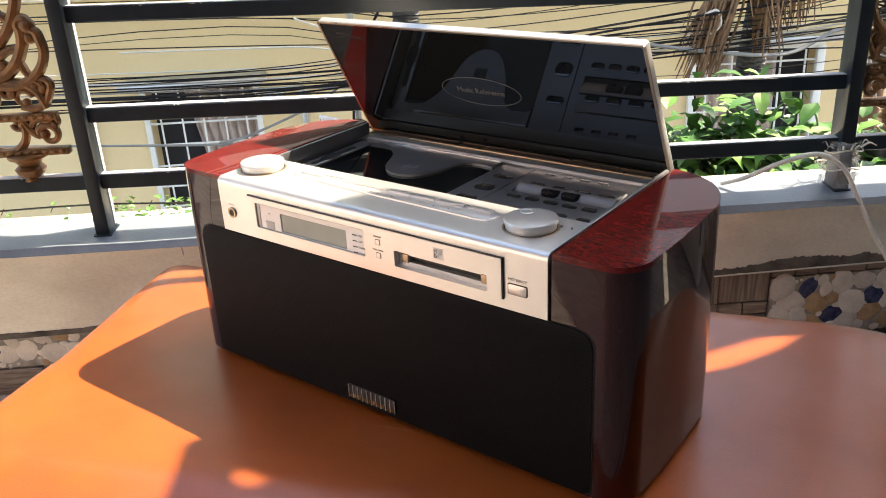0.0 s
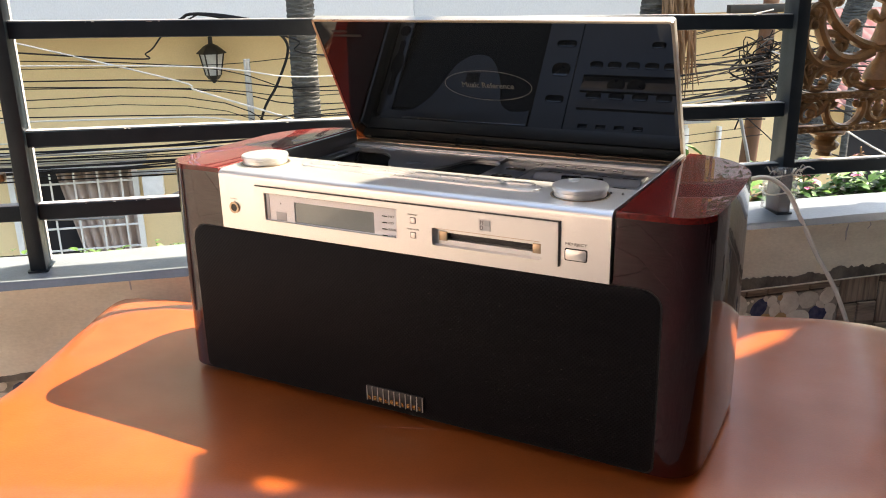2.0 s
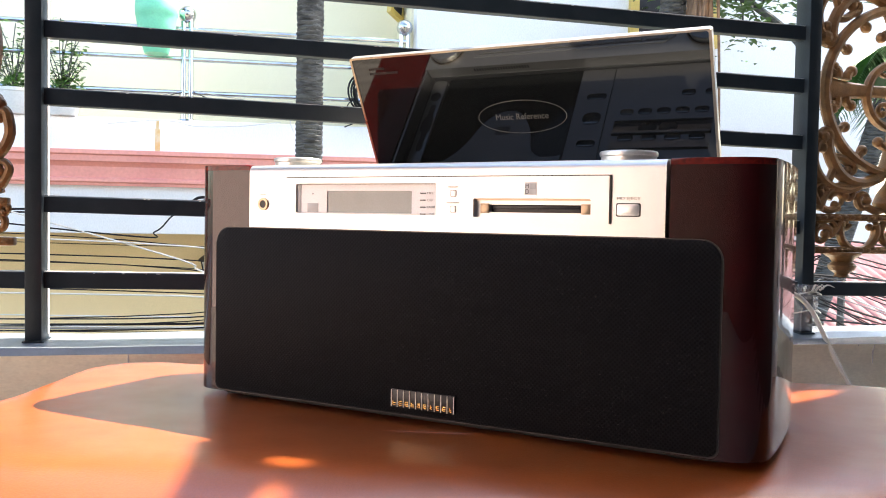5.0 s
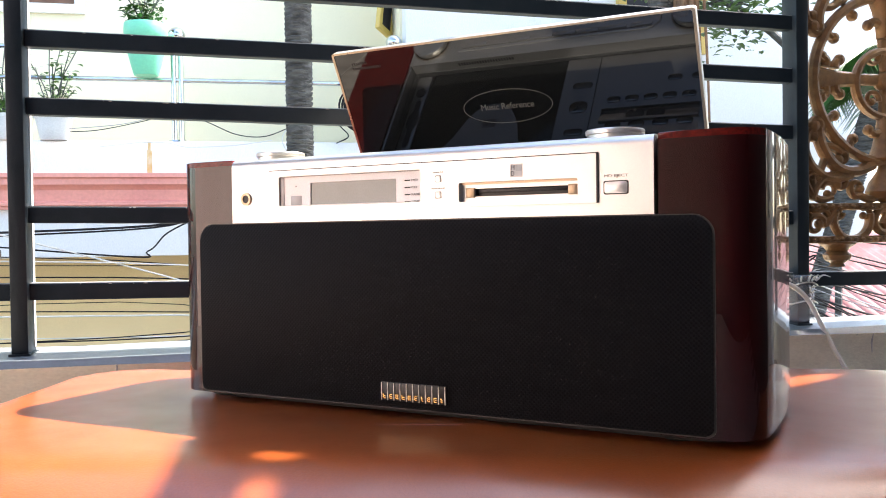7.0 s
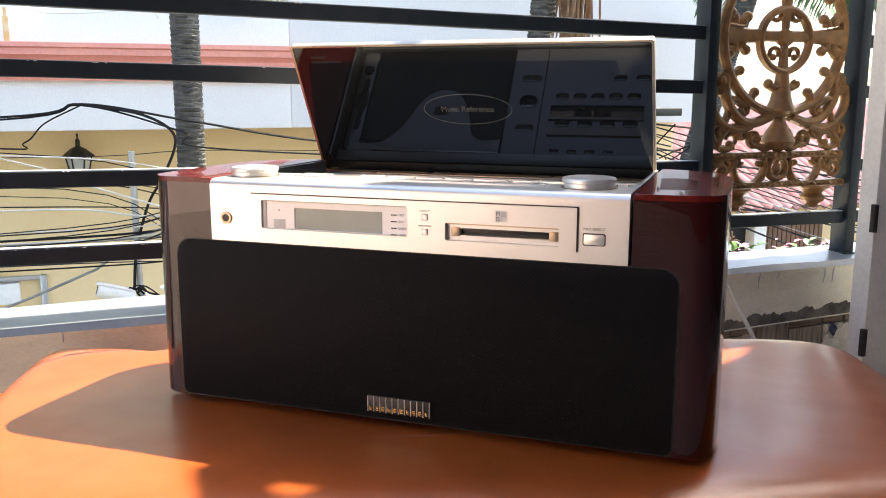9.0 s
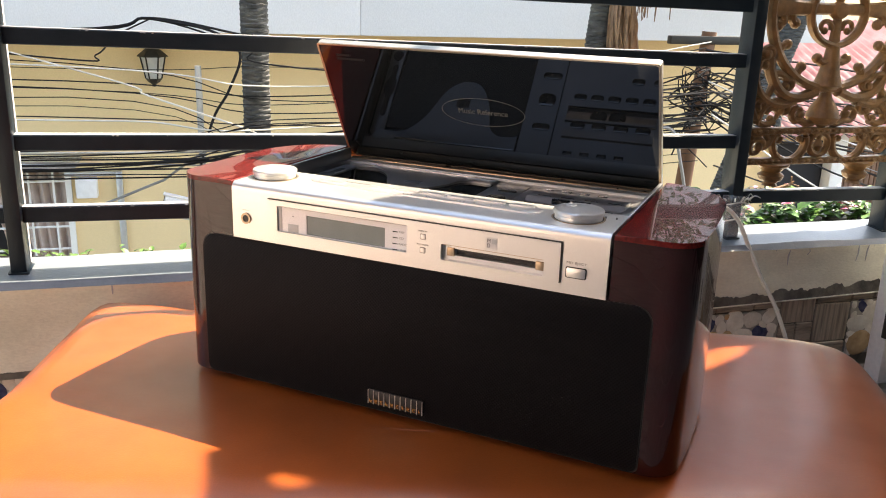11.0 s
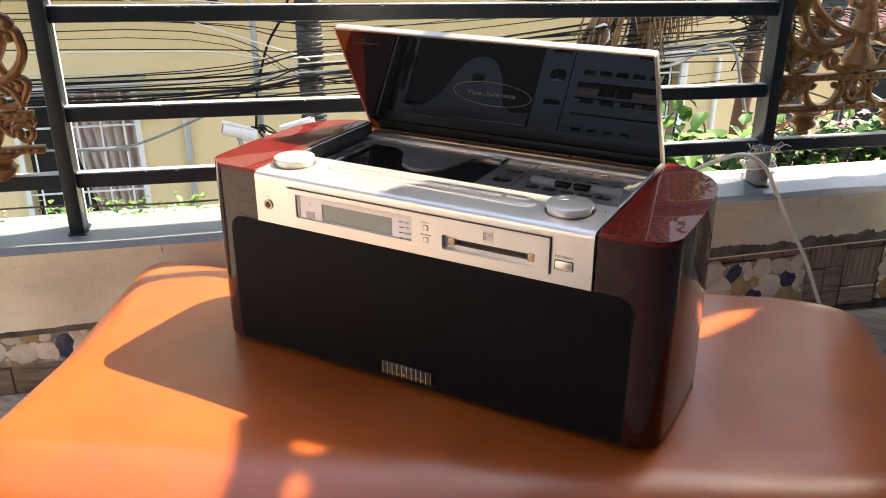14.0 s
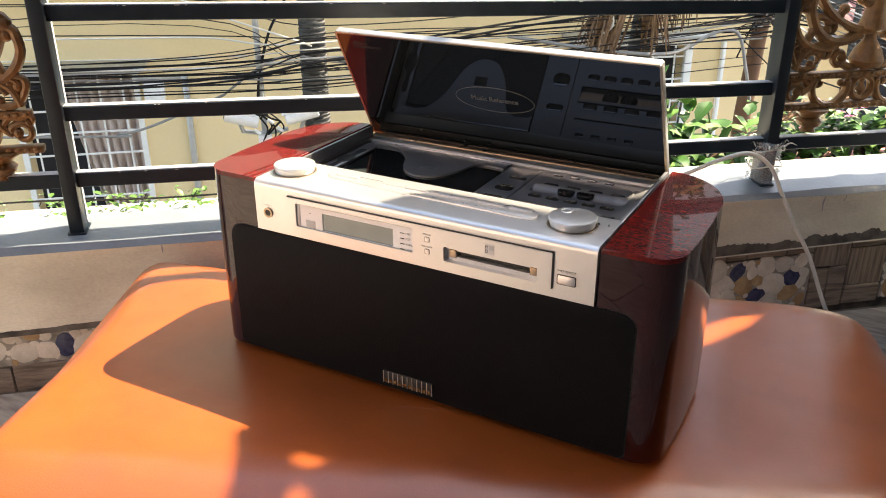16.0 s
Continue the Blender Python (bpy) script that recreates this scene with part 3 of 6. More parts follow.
def end_outline(sgn):
    pts = [(0.1815, 0.0), (0.2, 0.0)]
    for i in range(0, 11):
        a = radians(-90 + 88 * i / 10)
        pts.append((0.2225 + 0.0258 * math.cos(a), 0.0258 + 0.0258 * math.sin(a)))
    pts += [(0.2500, 0.06), (0.2500, 0.10)]
    for i in range(0, 13):
        a = radians(8 + 80 * i / 12)
        pts.append((0.182 + 0.0672 * math.cos(a), 0.137 + 0.0795 * math.sin(a)))
    pts.append((0.1815, 0.2165))
    return [(sgn * max(x, 0.1825 if sgn > 0 else 0.1812), y) for x, y in pts]


for s in (-1, 1):
    block = part("end_block", prism(end_outline(s), BOT, TOP - 0.0040), WOOD_DIM, player, "glossy red veneer end, darkened for shade")
    part("burl_top", prism(end_outline(s), TOP - 0.0040, TOP + 0.0005, 0.0016, 3, top_only=True), BURL_LIT, block, "glossy red burl top, brightened for sun")
part("chassis", box(-0.1805, 0.1805, 0.012, 0.213, BOT + 0.001, 0.7640, 0.002), BLACK, player, "black inner case")
part("speaker_grille", prism(rounded(-0.2175, 0.2175, 0.5905, 0.7345, (0.005, 0.005, 0.0135, 0.0135), 6), -0.002, 0.012, 0.0015, 2, axes="xzy"), MESH, player, "black perforated speaker grille")
part("grille_seam", frame_shape(rounded(-0.2188, 0.2188, 0.5892, 0.7352, (0.006, 0.006, 0.0145, 0.0145), 6), rounded(-0.2170, 0.2170, 0.5909, 0.7340, (0.005, 0.005, 0.013, 0.013), 6), -0.0006, 0.006, axes="xzy"), BLACK, player)
for x in (-0.19, 0.19):
    for y in (0.03, 0.185):
        part("foot", lathe([(0, 0), (0.013, 0), (0.0145, 0.002), (0.0145, 0.0075), (0, 0.0075)], 20, (x, y, TOP_Z - 0.0005)), RUBBER, player)

# black plinth also darkens the gap where the player's contact shadow falls
part("plinth", prism([(x * 0.94, 0.1 + (y - 0.1) * 0.86) for x, y in end_outline(-1)[::-1] + end_outline(1)], TOP_Z + 0.0015, BOT + 0.002), RUBBER, player, "black recessed plinth filling the shadow gap")

# silver front and top
prof = [(-0.0018, 0.7355), (-0.0018, 0.7825)]
for i in range(1, 7):
    a = radians(180 - 90 * i / 6)
    prof.append((0.0042 + 0.006 * math.cos(a), 0.783 + 0.006 * math.sin(a)))
prof += [(0.066, TOP), (0.066, 0.774), (0.02, 0.774), (0.02, 0.7355)]
bm = prism(prof, -0.1802, -0.1310, axes="yzx")
prism(prof, 0.1297, 0.1802, axes="yzx", bm=bm)
prism([(-0.0018, 0.7755)] + prof[1:-3] + [(0.066, 0.774), (0.02, 0.774), (0.02, 0.7755)], -0.1310, 0.1297, axes="yzx", bm=bm)
box(-0.1310, 0.1297, -0.0018, 0.02, 0.7355, 0.7460, bm=bm)
bmesh.ops.remove_doubles(bm, verts=bm.verts, dist=1e-6)
face = part("front_panel", bm, SILVER, player, "champagne silver front panel")
part("seam", box(-0.1802, 0.1802, -0.0005, 0.01, 0.7345, 0.7357), BLACK, player)
# raised plate with the display and the disc slot
PY = -0.0042
# black strips paint the shadow along the plate's upper and right edges
bm = box(-0.1388, 0.1420, -0.0036, 0.0, 0.7777, 0.7784)
box(0.1414, 0.1427, -0.0036, 0.0, 0.7440, 0.7784, bm=bm)
part("shadow_line", bm, BLACK, face)
win_o, win_i = rounded(-0.1387, 0.0115, 0.7439, 0.7776, 0.0008), rounded(-0.1285, 0.0055, 0.7483, 0.7730, 0.0016)
part("display_plate", frame_shape(win_o, win_i, PY, 0.006, axes="xzy"), SILVER, face)
part("button_plate", box(0.0115, 0.0310, PY, 0.004, 0.7439, 0.7776), SILVER, face)
hole_o, hole_i = rounded(0.0310, 0.1416, 0.7439, 0.7776, 0.0008), rounded(0.0372, 0.1285, 0.7472, 0.7615, 0.0016)
part("disc_slot_plate", frame_shape(hole_o, hole_i, PY, 0.008, axes="xzy"), SILVER, face)
slot = part("disc_slot", frame_shape(rounded(0.0360, 0.1297, 0.7462, 0.7625, 0.001), rounded(0.0482, 0.1198, 0.7512, 0.7570, 0.0006), 0.0016, 0.0075, axes="xzy"), SILVER, face, "silver and gold disc slot")
for a, b in ((0.0410, 0.0480), (0.1200, 0.1270)):
    part("gold_cheek", box(a, b, 0.0004, 0.004, 0.7504, 0.7577, 0.0003), GOLD_TRIM, slot)
part("gold_sill", box(0.0376, 0.1281, -0.001, 0.0016, 0.7600, 0.7613), GOLD_TRIM, slot)
part("slot_mouth", box(0.0475, 0.1205, 0.0060, 0.0095, 0.7480, 0.7595), BLACK, slot)
part("slot_flap", box(0.0490, 0.1190, 0.0040, 0.0050, 0.7540, 0.7568, 0.0004), BLACK, slot)
win = part("display_window", frame_shape(rounded(-0.1300, 0.0070, 0.7470, 0.7745, 0.002), rounded(-0.0978, -0.0172, 0.7492, 0.7670, 0.0005), -0.0022, 0.004, axes="xzy"), LABEL_SILVER, face, "display window with white mask")
part("window_edge", frame_shape(rounded(-0.1286, 0.0056, 0.7482, 0.7731, 0.0016), rounded(-0.1280, 0.0050, 0.7487, 0.7724, 0.0014), PY + 0.0003, 0.0, axes="xzy"), FROSTED, win)
part("window_edge", box(-0.1280, 0.0050, PY + 0.0006, PY + 0.0012, 0.7722, 0.7727), BLACK, win)
part("lcd", box(-0.0985, -0.0165, -0.0013, 0.0015, 0.7485, 0.7675), LCD, win, "grey-green liquid crystal display")
part("sensor", box(-0.1175, -0.1065, -0.0025, 0.001, 0.7492, 0.7568, 0.0002), FROSTED, win)
part("sensor_dot", box(-0.1125, -0.1115, -0.0025, 0.001, 0.7640, 0.7650), INK, win)
# grey strip paints the shading down the window's left side
part("shading_strip", box(-0.1279, -0.1240, -0.0026, 0.001, 0.7490, 0.7724, 0.0002), FROSTED, win)
for i, (txt, w) in enumerate((("MD", 0.0052), ("CD", 0.0048), ("RADIO", 0.0085), ("LINE", 0.0070))):
    z = 0.7652 - 0.0054 * i
    part("indicator", box(-0.0095, -0.0047, -0.0026, 0.001, z - 0.00035, z + 0.00035), BUTTON, win)
    words("print", txt, 0.0026, FAINT_INK, win, pose(-0.0035 + w / 2, -0.0024, z, 90), w)
for z, txt in ((0.7650, "DISPLAY"), (0.7530, "PLAY MODE")):
    part("button_gap", prism(rounded(0.0178, 0.0230, z - 0.0025, z + 0.0027, 0.0008), PY - 0.0002, PY + 0.001, axes="xzy"), GREY_PRINT, face)
    part("button", prism(rounded(0.0183, 0.0225, z - 0.0020, z + 0.0022, 0.0005), PY - 0.0005, 0, 0.0002, 2, axes="xzy"), SILVER, face)
    words("print", txt, 0.0017, FAINT_INK, face, pose(0.0203, PY - 0.0002, z + 0.0049, 90), 0.011 if "P" == txt[0] else 0.0088)
part("button_gap", prism(rounded(0.1461, 0.1633, 0.7493, 0.7587, 0.0014), -0.0022, 0.0, axes="xzy"), BLACK, face)
part("eject_button", prism(rounded(0.1469, 0.1625, 0.7501, 0.7579, 0.0011), -0.0026, 0.002, 0.0003, 2, axes="xzy"), SILVER, face)
words("print", "MD EJECT", 0.0027, MID_INK, face, pose(0.1547, -0.0020, 0.7619, 90), 0.0165)
# small square emblem above the slot, as plain strokes
part("emblem_ground", box(0.0785, 0.0880, PY - 0.0002, -0.003, 0.7640, 0.7732), FROSTED_PALE, face)
for x0, x1, z0, z1 in ((0.0792, 0.0797, 0.7690, 0.7722), (0.0814, 0.0819, 0.7690, 0.7722), (0.0797, 0.0814, 0.7708, 0.7713), (0.0792, 0.0797, 0.7648, 0.7681), (0.0797, 0.0812, 0.7648, 0.7653), (0.0797, 0.0812, 0.7676, 0.7681), (0.0812, 0.0817, 0.7653, 0.7676)):
    part("emblem_stroke", box(x0, x1, PY - 0.0004, -0.003, z0, z1), INK, face)
part("emblem_square", box(0.0830, 0.0872, PY - 0.0004, -0.003, 0.7682, 0.7722), FROSTED, face)
jack = part("headphone_jack", frame_shape([(-0.1645 + 0.0053 * math.cos(a * math.pi / 12), 0.7555 + 0.0053 * math.sin(a * math.pi / 12)) for a in range(24)],
            [(-0.1645 + 0.0034 * math.cos(a * math.pi / 12), 0.7555 + 0.0034 * math.sin(a * math.pi / 12)) for a in range(24)], -0.0032, 0.004, axes="xzy"), GOLD_TRIM, face, "gold ring of the headphone socket")
part("socket", prism([(-0.1645 + 0.0042 * math.cos(a * math.pi / 12), 0.7555 + 0.0042 * math.sin(a * math.pi / 12)) for a in range(24)], -0.0024, 0.003, axes="xzy"), BLACK, jack)
for i in range(7):
    part("print_bar", box(-0.1687 + 0.0012 * i, -0.1681 + 0.0012 * i, -0.0020, -0.001, 0.7630, 0.7639), FAINT_INK, face)

# badge low on the grille
badge = part("badge", box(-0.0325, 0.0240, -0.0036, -0.001, 0.5960, 0.6100, 0.0004), BLACK, player, "black badge with gold strokes")
for i in range(11):
    x = -0.0320 + 0.00555 * i
    part("badge_line", box(x - 0.0003, x + 0.0003, -0.0043, -0.003, 0.5962, 0.6098), PALE_INK, badge)
    if i < 10:
        w = 0.0011 if i in (6, 9) else 0.0017
        cx = x + 0.00278
        bm = box(cx - w, cx - w + 0.0010, -0.0042, -0.003, 0.5975, 0.6010)
        for q in (0.5975, 0.5990, 0.6004)[:3 if i % 3 else 2]:
            box(cx - w, cx + w * 0.8, -0.0042, -0.003, q, q + 0.0007, bm=bm)
        part("badge_glyph", bm, GOLD, badge)

# button strip along the silver top
strip_o = [(x - 0.0018, y * 1.06) for x, y in [(-0.118, 0.049), (-0.119, 0.040), (-0.112, 0.034), (-0.05, 0.030), (0.098, 0.0262), (0.108, 0.0275), (0.1125, 0.033), (0.112, 0.041), (0.106, 0.046), (0.100, 0.049)]]
part("button_strip", prism(strip_o, TOP - 0.001, TOP + 0.0013, 0.0011, 3, top_only=True), SILVER, face)
part("strip_gap", box(-0.114, 0.1025, 0.0482, 0.0493, TOP + 0.001, TOP + 0.00155), INK, face)
for a, b in ((-0.110, -0.083), (-0.0555, -0.0305), (-0.0295, -0.0045), (-0.0035, 0.0215), (0.0225, 0.0470), (0.0480, 0.0770), (0.0815, 0.1040)):
    part("strip_button", prism(rounded(a - 0.0018, b - 0.0018, 0.0424, 0.0478, 0.0010), TOP, TOP + 0.0028, 0.0009, 2), SILVER, face)
for x in (-0.019, -0.011, 0.004, 0.0365, 0.0500, 0.0655, 0.163, 0.172):
    y = 0.0345 if x < 0.1 else 0.0480
    part("strip_print", box(x, x + 0.0013, y - 0.0006, y + 0.0007, TOP, TOP + 0.0015), INK, face)
for x in (-0.015, 0.0060, 0.0400):
    part("strip_print", box(x, x + 0.0022, 0.0342, 0.0348, TOP, TOP + 0.0015), FAINT_INK, face)

# row of narrow vents in the step behind the strip
for i in range(21):
    part("vent", box(-0.1180 + 0.0033 * i, -0.1163 + 0.0033 * i, 0.0650, 0.0664, TOP - 0.0075, TOP - 0.0035), BLACK, face)

# round knobs
for x in (-0.158, 0.1432):
    well = part("knob_well", lathe([(0.0205, -0.001), (0.0222, -0.001), (0.0226, 0.0003), (0.0220, 0.0005), (0.0205, 0.0001)], 48, (x, 0.037, TOP)), GOLD_TRIM, player, "pale gold ring round the knob")
    # black ring paints the shade between well and knob
    part("well_shadow", lathe([(0.0196, 0.0002), (0.0210, 0.0002), (0.0210, -0.001)], 40, (x, 0.037, TOP)), BLACK, well)
    knob = part("knob", lathe([(0, -0.002), (0.0198, -0.002), (0.0200, 0.0040), (0.0210, 0.0046), (0.0212, 0.0070), (0.0206, 0.0079), (0.0193, 0.0082), (0, 0.0080)], 56, (x, 0.037, TOP)), SILVER, player, "round satin silver knob")
    part("finger_dimple", lathe([(0, 0.0), (0.0030, 0.0001), (0.0046, 0.0006), (0.0056, 0.0002)], 28, (x - 0.009, 0.046, TOP + 0.0080)), SILVER, knob)

# sunken deck under the lid
DZ = 0.7705
LEDGE_Y = 0.2045
deck = part("deck", frame_shape(rounded(-0.1800, 0.1800, 0.066, 0.2160, 0.001, 4), rounded(-0.1770, 0.1765, 0.0665, LEDGE_Y, (0.002, 0.002, 0.012, 0.012), 4), DZ - 0.006, 0.7755), SILVER_DARK, player, "grey metal deck below the lid")
for a, b in ((-0.1800, -0.1770), (0.1765, 0.1800)):
    part("deck_side", box(a, b, 0.0665, 0.2150, 0.7756, TOP - 0.0003, 0.0006), SILVER_DARK, deck)
part("deck_floor", box(-0.1775, 0.1775, 0.052, 0.208, DZ - 0.006, DZ - 0.001), BLACK, deck)
part("hinge_rail", prism([(-0.176, LEDGE_Y - 0.0012), (-0.176, 0.2160), (0.1765, 0.2160), (0.1760, LEDGE_Y - 0.0075), (0.1690, LEDGE_Y - 0.0025), (0.1625, LEDGE_Y - 0.0012)][::-1], 0.7735, 0.7764, 0.0008, 2), SILVER, deck, "bright silver ledge before the hinge")
part("hinge_rail", box(-0.180, 0.174, 0.2175, 0.2260, 0.765, 0.7772, 0.0010), GOLD_TRIM, deck)
part("hinge_housing", box(-0.174, 0.168, 0.2140, 0.2380, 0.690, 0.7740, 0.003), BLACK, deck)
disc_o = [(-0.0900, 0.0675), (0.0105, 0.0675), (0.0105, 0.1870), (-0.1540, 0.1870), (-0.1540, 0.1850)]
part("disc_window", prism(disc_o, DZ - 0.002, DZ + 0.0012, 0.0003, 1), ACRYLIC, deck, "black glossy disc lid")
part("side_window", prism([(-0.1520, 0.0675), (-0.0914, 0.0675), (-0.1552, 0.1838), (-0.1552, 0.1870)], DZ - 0.002, DZ + 0.0010, 0.0003, 1), ACRYLIC, deck)


def arm_edge(points, k=5):
    """A closed outline rounded through its corner points."""
    out, n = [], len(points)
    for i in range(n):
        p0, p1, p2, p3 = (Vector(points[(i + j - 1) % n]) for j in range(4))
        for q in range(k):
            u = q / k
            out.append(tuple(0.5 * (2 * p1 + (p2 - p0) * u + (2 * p0 - 5 * p1 + 4 * p2 - p3) * u * u + (3 * p1 - p0 - 3 * p2 + p3) * u ** 3)))
    return out


tongue = arm_edge([(-0.1440, 0.182), (-0.1430, 0.162), (-0.1385, 0.1622), (-0.1176, 0.1622), (-0.1029, 0.1526), (-0.0909, 0.1373), (-0.0798, 0.1139), (-0.0714, 0.1024), (-0.0583, 0.0945),
                   (-0.0420, 0.0955), (-0.0313, 0.1053), (-0.0221, 0.1240), (-0.0161, 0.1470), (-0.0078, 0.1560), (0.0100, 0.1562), (0.0240, 0.1556), (0.0255, 0.182)])
tongue = [(min(-0.0076 + 1.06 * x, 0.0095), 0.0265 + 1.02 * y) for x, y in tongue]
part("disc_arm", prism(tongue, DZ - 0.001, DZ + 0.0034, 0.0010, 3), SILVER_DARK, deck, "grey curved arm over the disc lid")
part("arm_plate", box(-0.072, -0.056, 0.144, 0.155, DZ + 0.003, DZ + 0.0036, 0.0002), GREY_PRINT, deck)
part("arm_stay", box(-0.138, 0.009, LEDGE_Y - 0.0045, LEDGE_Y - 0.0022, DZ + 0.003, DZ + 0.0044, 0.0005), STEEL, deck)
# finger channel with a waisted black slot beside the disc lid
tray_m = Matrix.Translation((-0.1630, 0.138, DZ))
part("left_tray", prism(rounded(-0.0100, 0.0075, -0.068, 0.060, 0.004), -0.002, 0.0022, 0.0008, 2), SILVER_DARK, deck, m=tray_m)
part("tray_hole", prism(arm_edge([(-0.0034, -0.030), (0.0034, -0.030), (0.0032, -0.016), (0.0066, -0.009), (0.0066, 0.005), (0.0032, 0.012), (0.0036, 0.034), (-0.0036, 0.034), (-0.0032, 0.012), (-0.0072, 0.005), (-0.0072, -0.009), (-0.0032, -0.016)], 4), 0, 0.0025, 0.0002, 1), BLACK, deck, m=tray_m)
part("tray_hole", lathe([(0, 0.0030), (0.0062, 0.0030), (0.0067, 0.0022)], 24, (-0.001, -0.0437, 0)), BLACK, deck, m=tray_m)
part("control_plate", prism(rounded(0.0112, 0.0474, 0.0675, LEDGE_Y - 0.001, 0.0008), DZ - 0.002, DZ + 0.0012, 0.0004, 1), SILVER_DARK, deck)
# the tuning keys lie in two shallow troughs
trough = [(0.0675, -0.003), (0.0675, 0.0012), (0.1400, 0.0012), (0.1412, -0.0010), (0.1440, -0.0014), (0.1475, -0.0006), (0.1510, 0.0010), (0.1545, 0.0030), (0.1570, 0.0040), (0.1588, 0.0040),
          (0.1600, 0.0016), (0.1660, 0.0016), (0.1710, 0.0022), (0.1750, 0.0032), (0.1775, 0.0034), (0.1790, 0.0012), (LEDGE_Y, 0.0012), (LEDGE_Y, -0.003)]
flat = [(0.0675, -0.003), (0.0675, 0.0012), (LEDGE_Y, 0.0012), (LEDGE_Y, -0.003)]
lift = Matrix.Translation((0, 0, DZ))
bm = prism(trough, 0.0585, 0.1570, axes="yzx")
prism(flat, 0.0486, 0.0585, axes="yzx", bm=bm), prism(flat, 0.1570, 0.1768, axes="yzx", bm=bm)
ctrl = part("control_plate", bm, SILVER_DARK, deck, m=lift)


def key(x, y, w, d, h=0.0014, base=0.0):
    k2 = part("key", prism(rounded(x - w / 2, x + w / 2, y - d / 2, y + d / 2, min(w, d) * 0.4), DZ - 0.003, DZ + h + base, 0.0007, 2), BUTTON, ctrl)
    part("key_edge", box(x - w * 0.40, x + w * 0.40, y + d * 0.34, y + d * 0.48, DZ + h + base - 0.0006, DZ + h + base + 0.0002), STEEL, k2)


for x, y, w, d in ((0.0330, 0.1685, 0.0200, 0.0078), (0.0330, 0.1355, 0.0195, 0.0150), (0.0330, 0.1060, 0.0215, 0.0078)):
    key(x, y, w, d, 0.0020)
for i in range(4):
    key(0.0735 + 0.0237 * i, 0.1632, 0.0160, 0.0072, 0.0026)
for i in range(5):
    key(0.0695 + 0.0189 * i, 0.1290, 0.0140, 0.0074, 0.0020)
key(0.0945, 0.1520, 0.0178, 0.0135, 0.0034), key(0.1150, 0.1520, 0.0178, 0.0135, 0.0034)
key(0.1290, 0.1060, 0.0142, 0.0070, 0.0020), key(0.1530, 0.1060, 0.0150, 0.0068, 0.0020)
for i in range(4):
    part("key_edge", box(0.0635 + 0.0187 * i, 0.0742 + 0.0187 * i, 0.1972, 0.1984, DZ, DZ + 0.0018, 0.0003), STEEL, ctrl)
    part("key", box(0.0638 + 0.0187 * i, 0.0739 + 0.0187 * i, 0.1940, 0.1970, DZ, DZ + 0.0015, 0.0002), BUTTON, ctrl)
part("lamp_dot", box(0.1425, 0.1439, 0.1972, 0.1984, DZ, DZ + 0.0017), PALE_INK, ctrl)

# the raised lid, leaning forward over the deck
HINGE = Vector((-0.005, 0.2314, 0.7737))
UPWAY = Vector((0, -0.4761, 0.8794)).normalized()
LID = Matrix.Translation(HINGE) @ Matrix(((1, 0, 0), (0, UPWAY.y, -UPWAY.z), (0, UPWAY.z, UPWAY.y))).to_4x4()
lid = part("lid", prism(rounded(-0.1815, 0.1815, 0.002, 0.1532, 0.002), -0.0075, -0.0005, 0.0010, 2), SILVER, player, "raised silver-edged lid leaning forward", m=LID)
part("lid_rim", frame_shape(rounded(-0.1815, 0.1815, 0.002, 0.1532, 0.002), rounded(-0.1792, 0.1792, 0.005, 0.1515, 0.002), -0.001, 0.0008), GOLD_TRIM, lid, m=LID)
pane = part("lid_mirror", prism(rounded(-0.1793, 0.1793, 0.0049, 0.1516, 0.002), -0.0006, 0.0002), ACRYLIC, lid, "black mirror-like acrylic lid lining", m=LID)
EC = 0.0822
part("oval_line", frame_shape([(-0.0020 + 0.0463 * math.cos(a * math.pi / 36), EC + 0.0172 * math.sin(a * math.pi / 36)) for a in range(72)],
     [(-0.0020 + 0.04565 * math.cos(a * math.pi / 36), EC + 0.01655 * math.sin(a * math.pi / 36)) for a in range(72)], 0.0001, 0.0005), LID_INK, pane, "thin pale gold oval", m=LID)
words("print", "Music Reference", 0.0088, LID_INK, pane, LID @ pose(-0.0020, EC, 0.0004), 0.0548)

for j, w in enumerate((0.020, 0.034)):     # two lines of faint small print by the upper corner
    for i in range(int(w / 0.0026)):
        part("print_bar", box(-0.1610 + 0.0026 * i, -0.1592 + 0.0026 * i, 0.1392 - 0.0048 * j, 0.1416 - 0.0048 * j, 0.0001, 0.0004), FAINT_LID, pane, m=LID)

# ---- street and houses opposite ----
GROUND_Z = -3.6
ground = solid("ground", box(-150, 150, -150, 150, GROUND_Z - 0.2, GROUND_Z), ASPHALT, "grey asphalt street", "ground", kind="structure")

WALL_N, FRONT_N, EDGE_R = 7.4, 6.4, 1.04
house = thing("house", "cream house opposite with a white balcony front and salmon cornice", "house", street(-2, 7.4, GROUND_Z))
WINS = ((-2.46, -1.45, -2.35, -0.68), (2.74, 3.92, -2.45, -0.62))


def wall_with_holes(r0, r1, n0, n1, z0, z1, holes):
    bm = bmesh.new()
    xs = sorted({r0, r1, *(h[0] for h in holes), *(h[1] for h in holes)})
    for a, b in zip(xs, xs[1:]):
        cut = sorted((h[2], h[3]) for h in holes if h[0] <= a + 1e-6 and h[1] >= b - 1e-6)
        z = z0
        for lo, hi in cut:
            box(a, b, n0, n1, z, lo, bm=bm)
            z = hi
        box(a, b, n0, n1, z, z1, bm=bm)
    bmesh.ops.remove_doubles(bm, verts=bm.verts, dist=1e-5)
    return bm


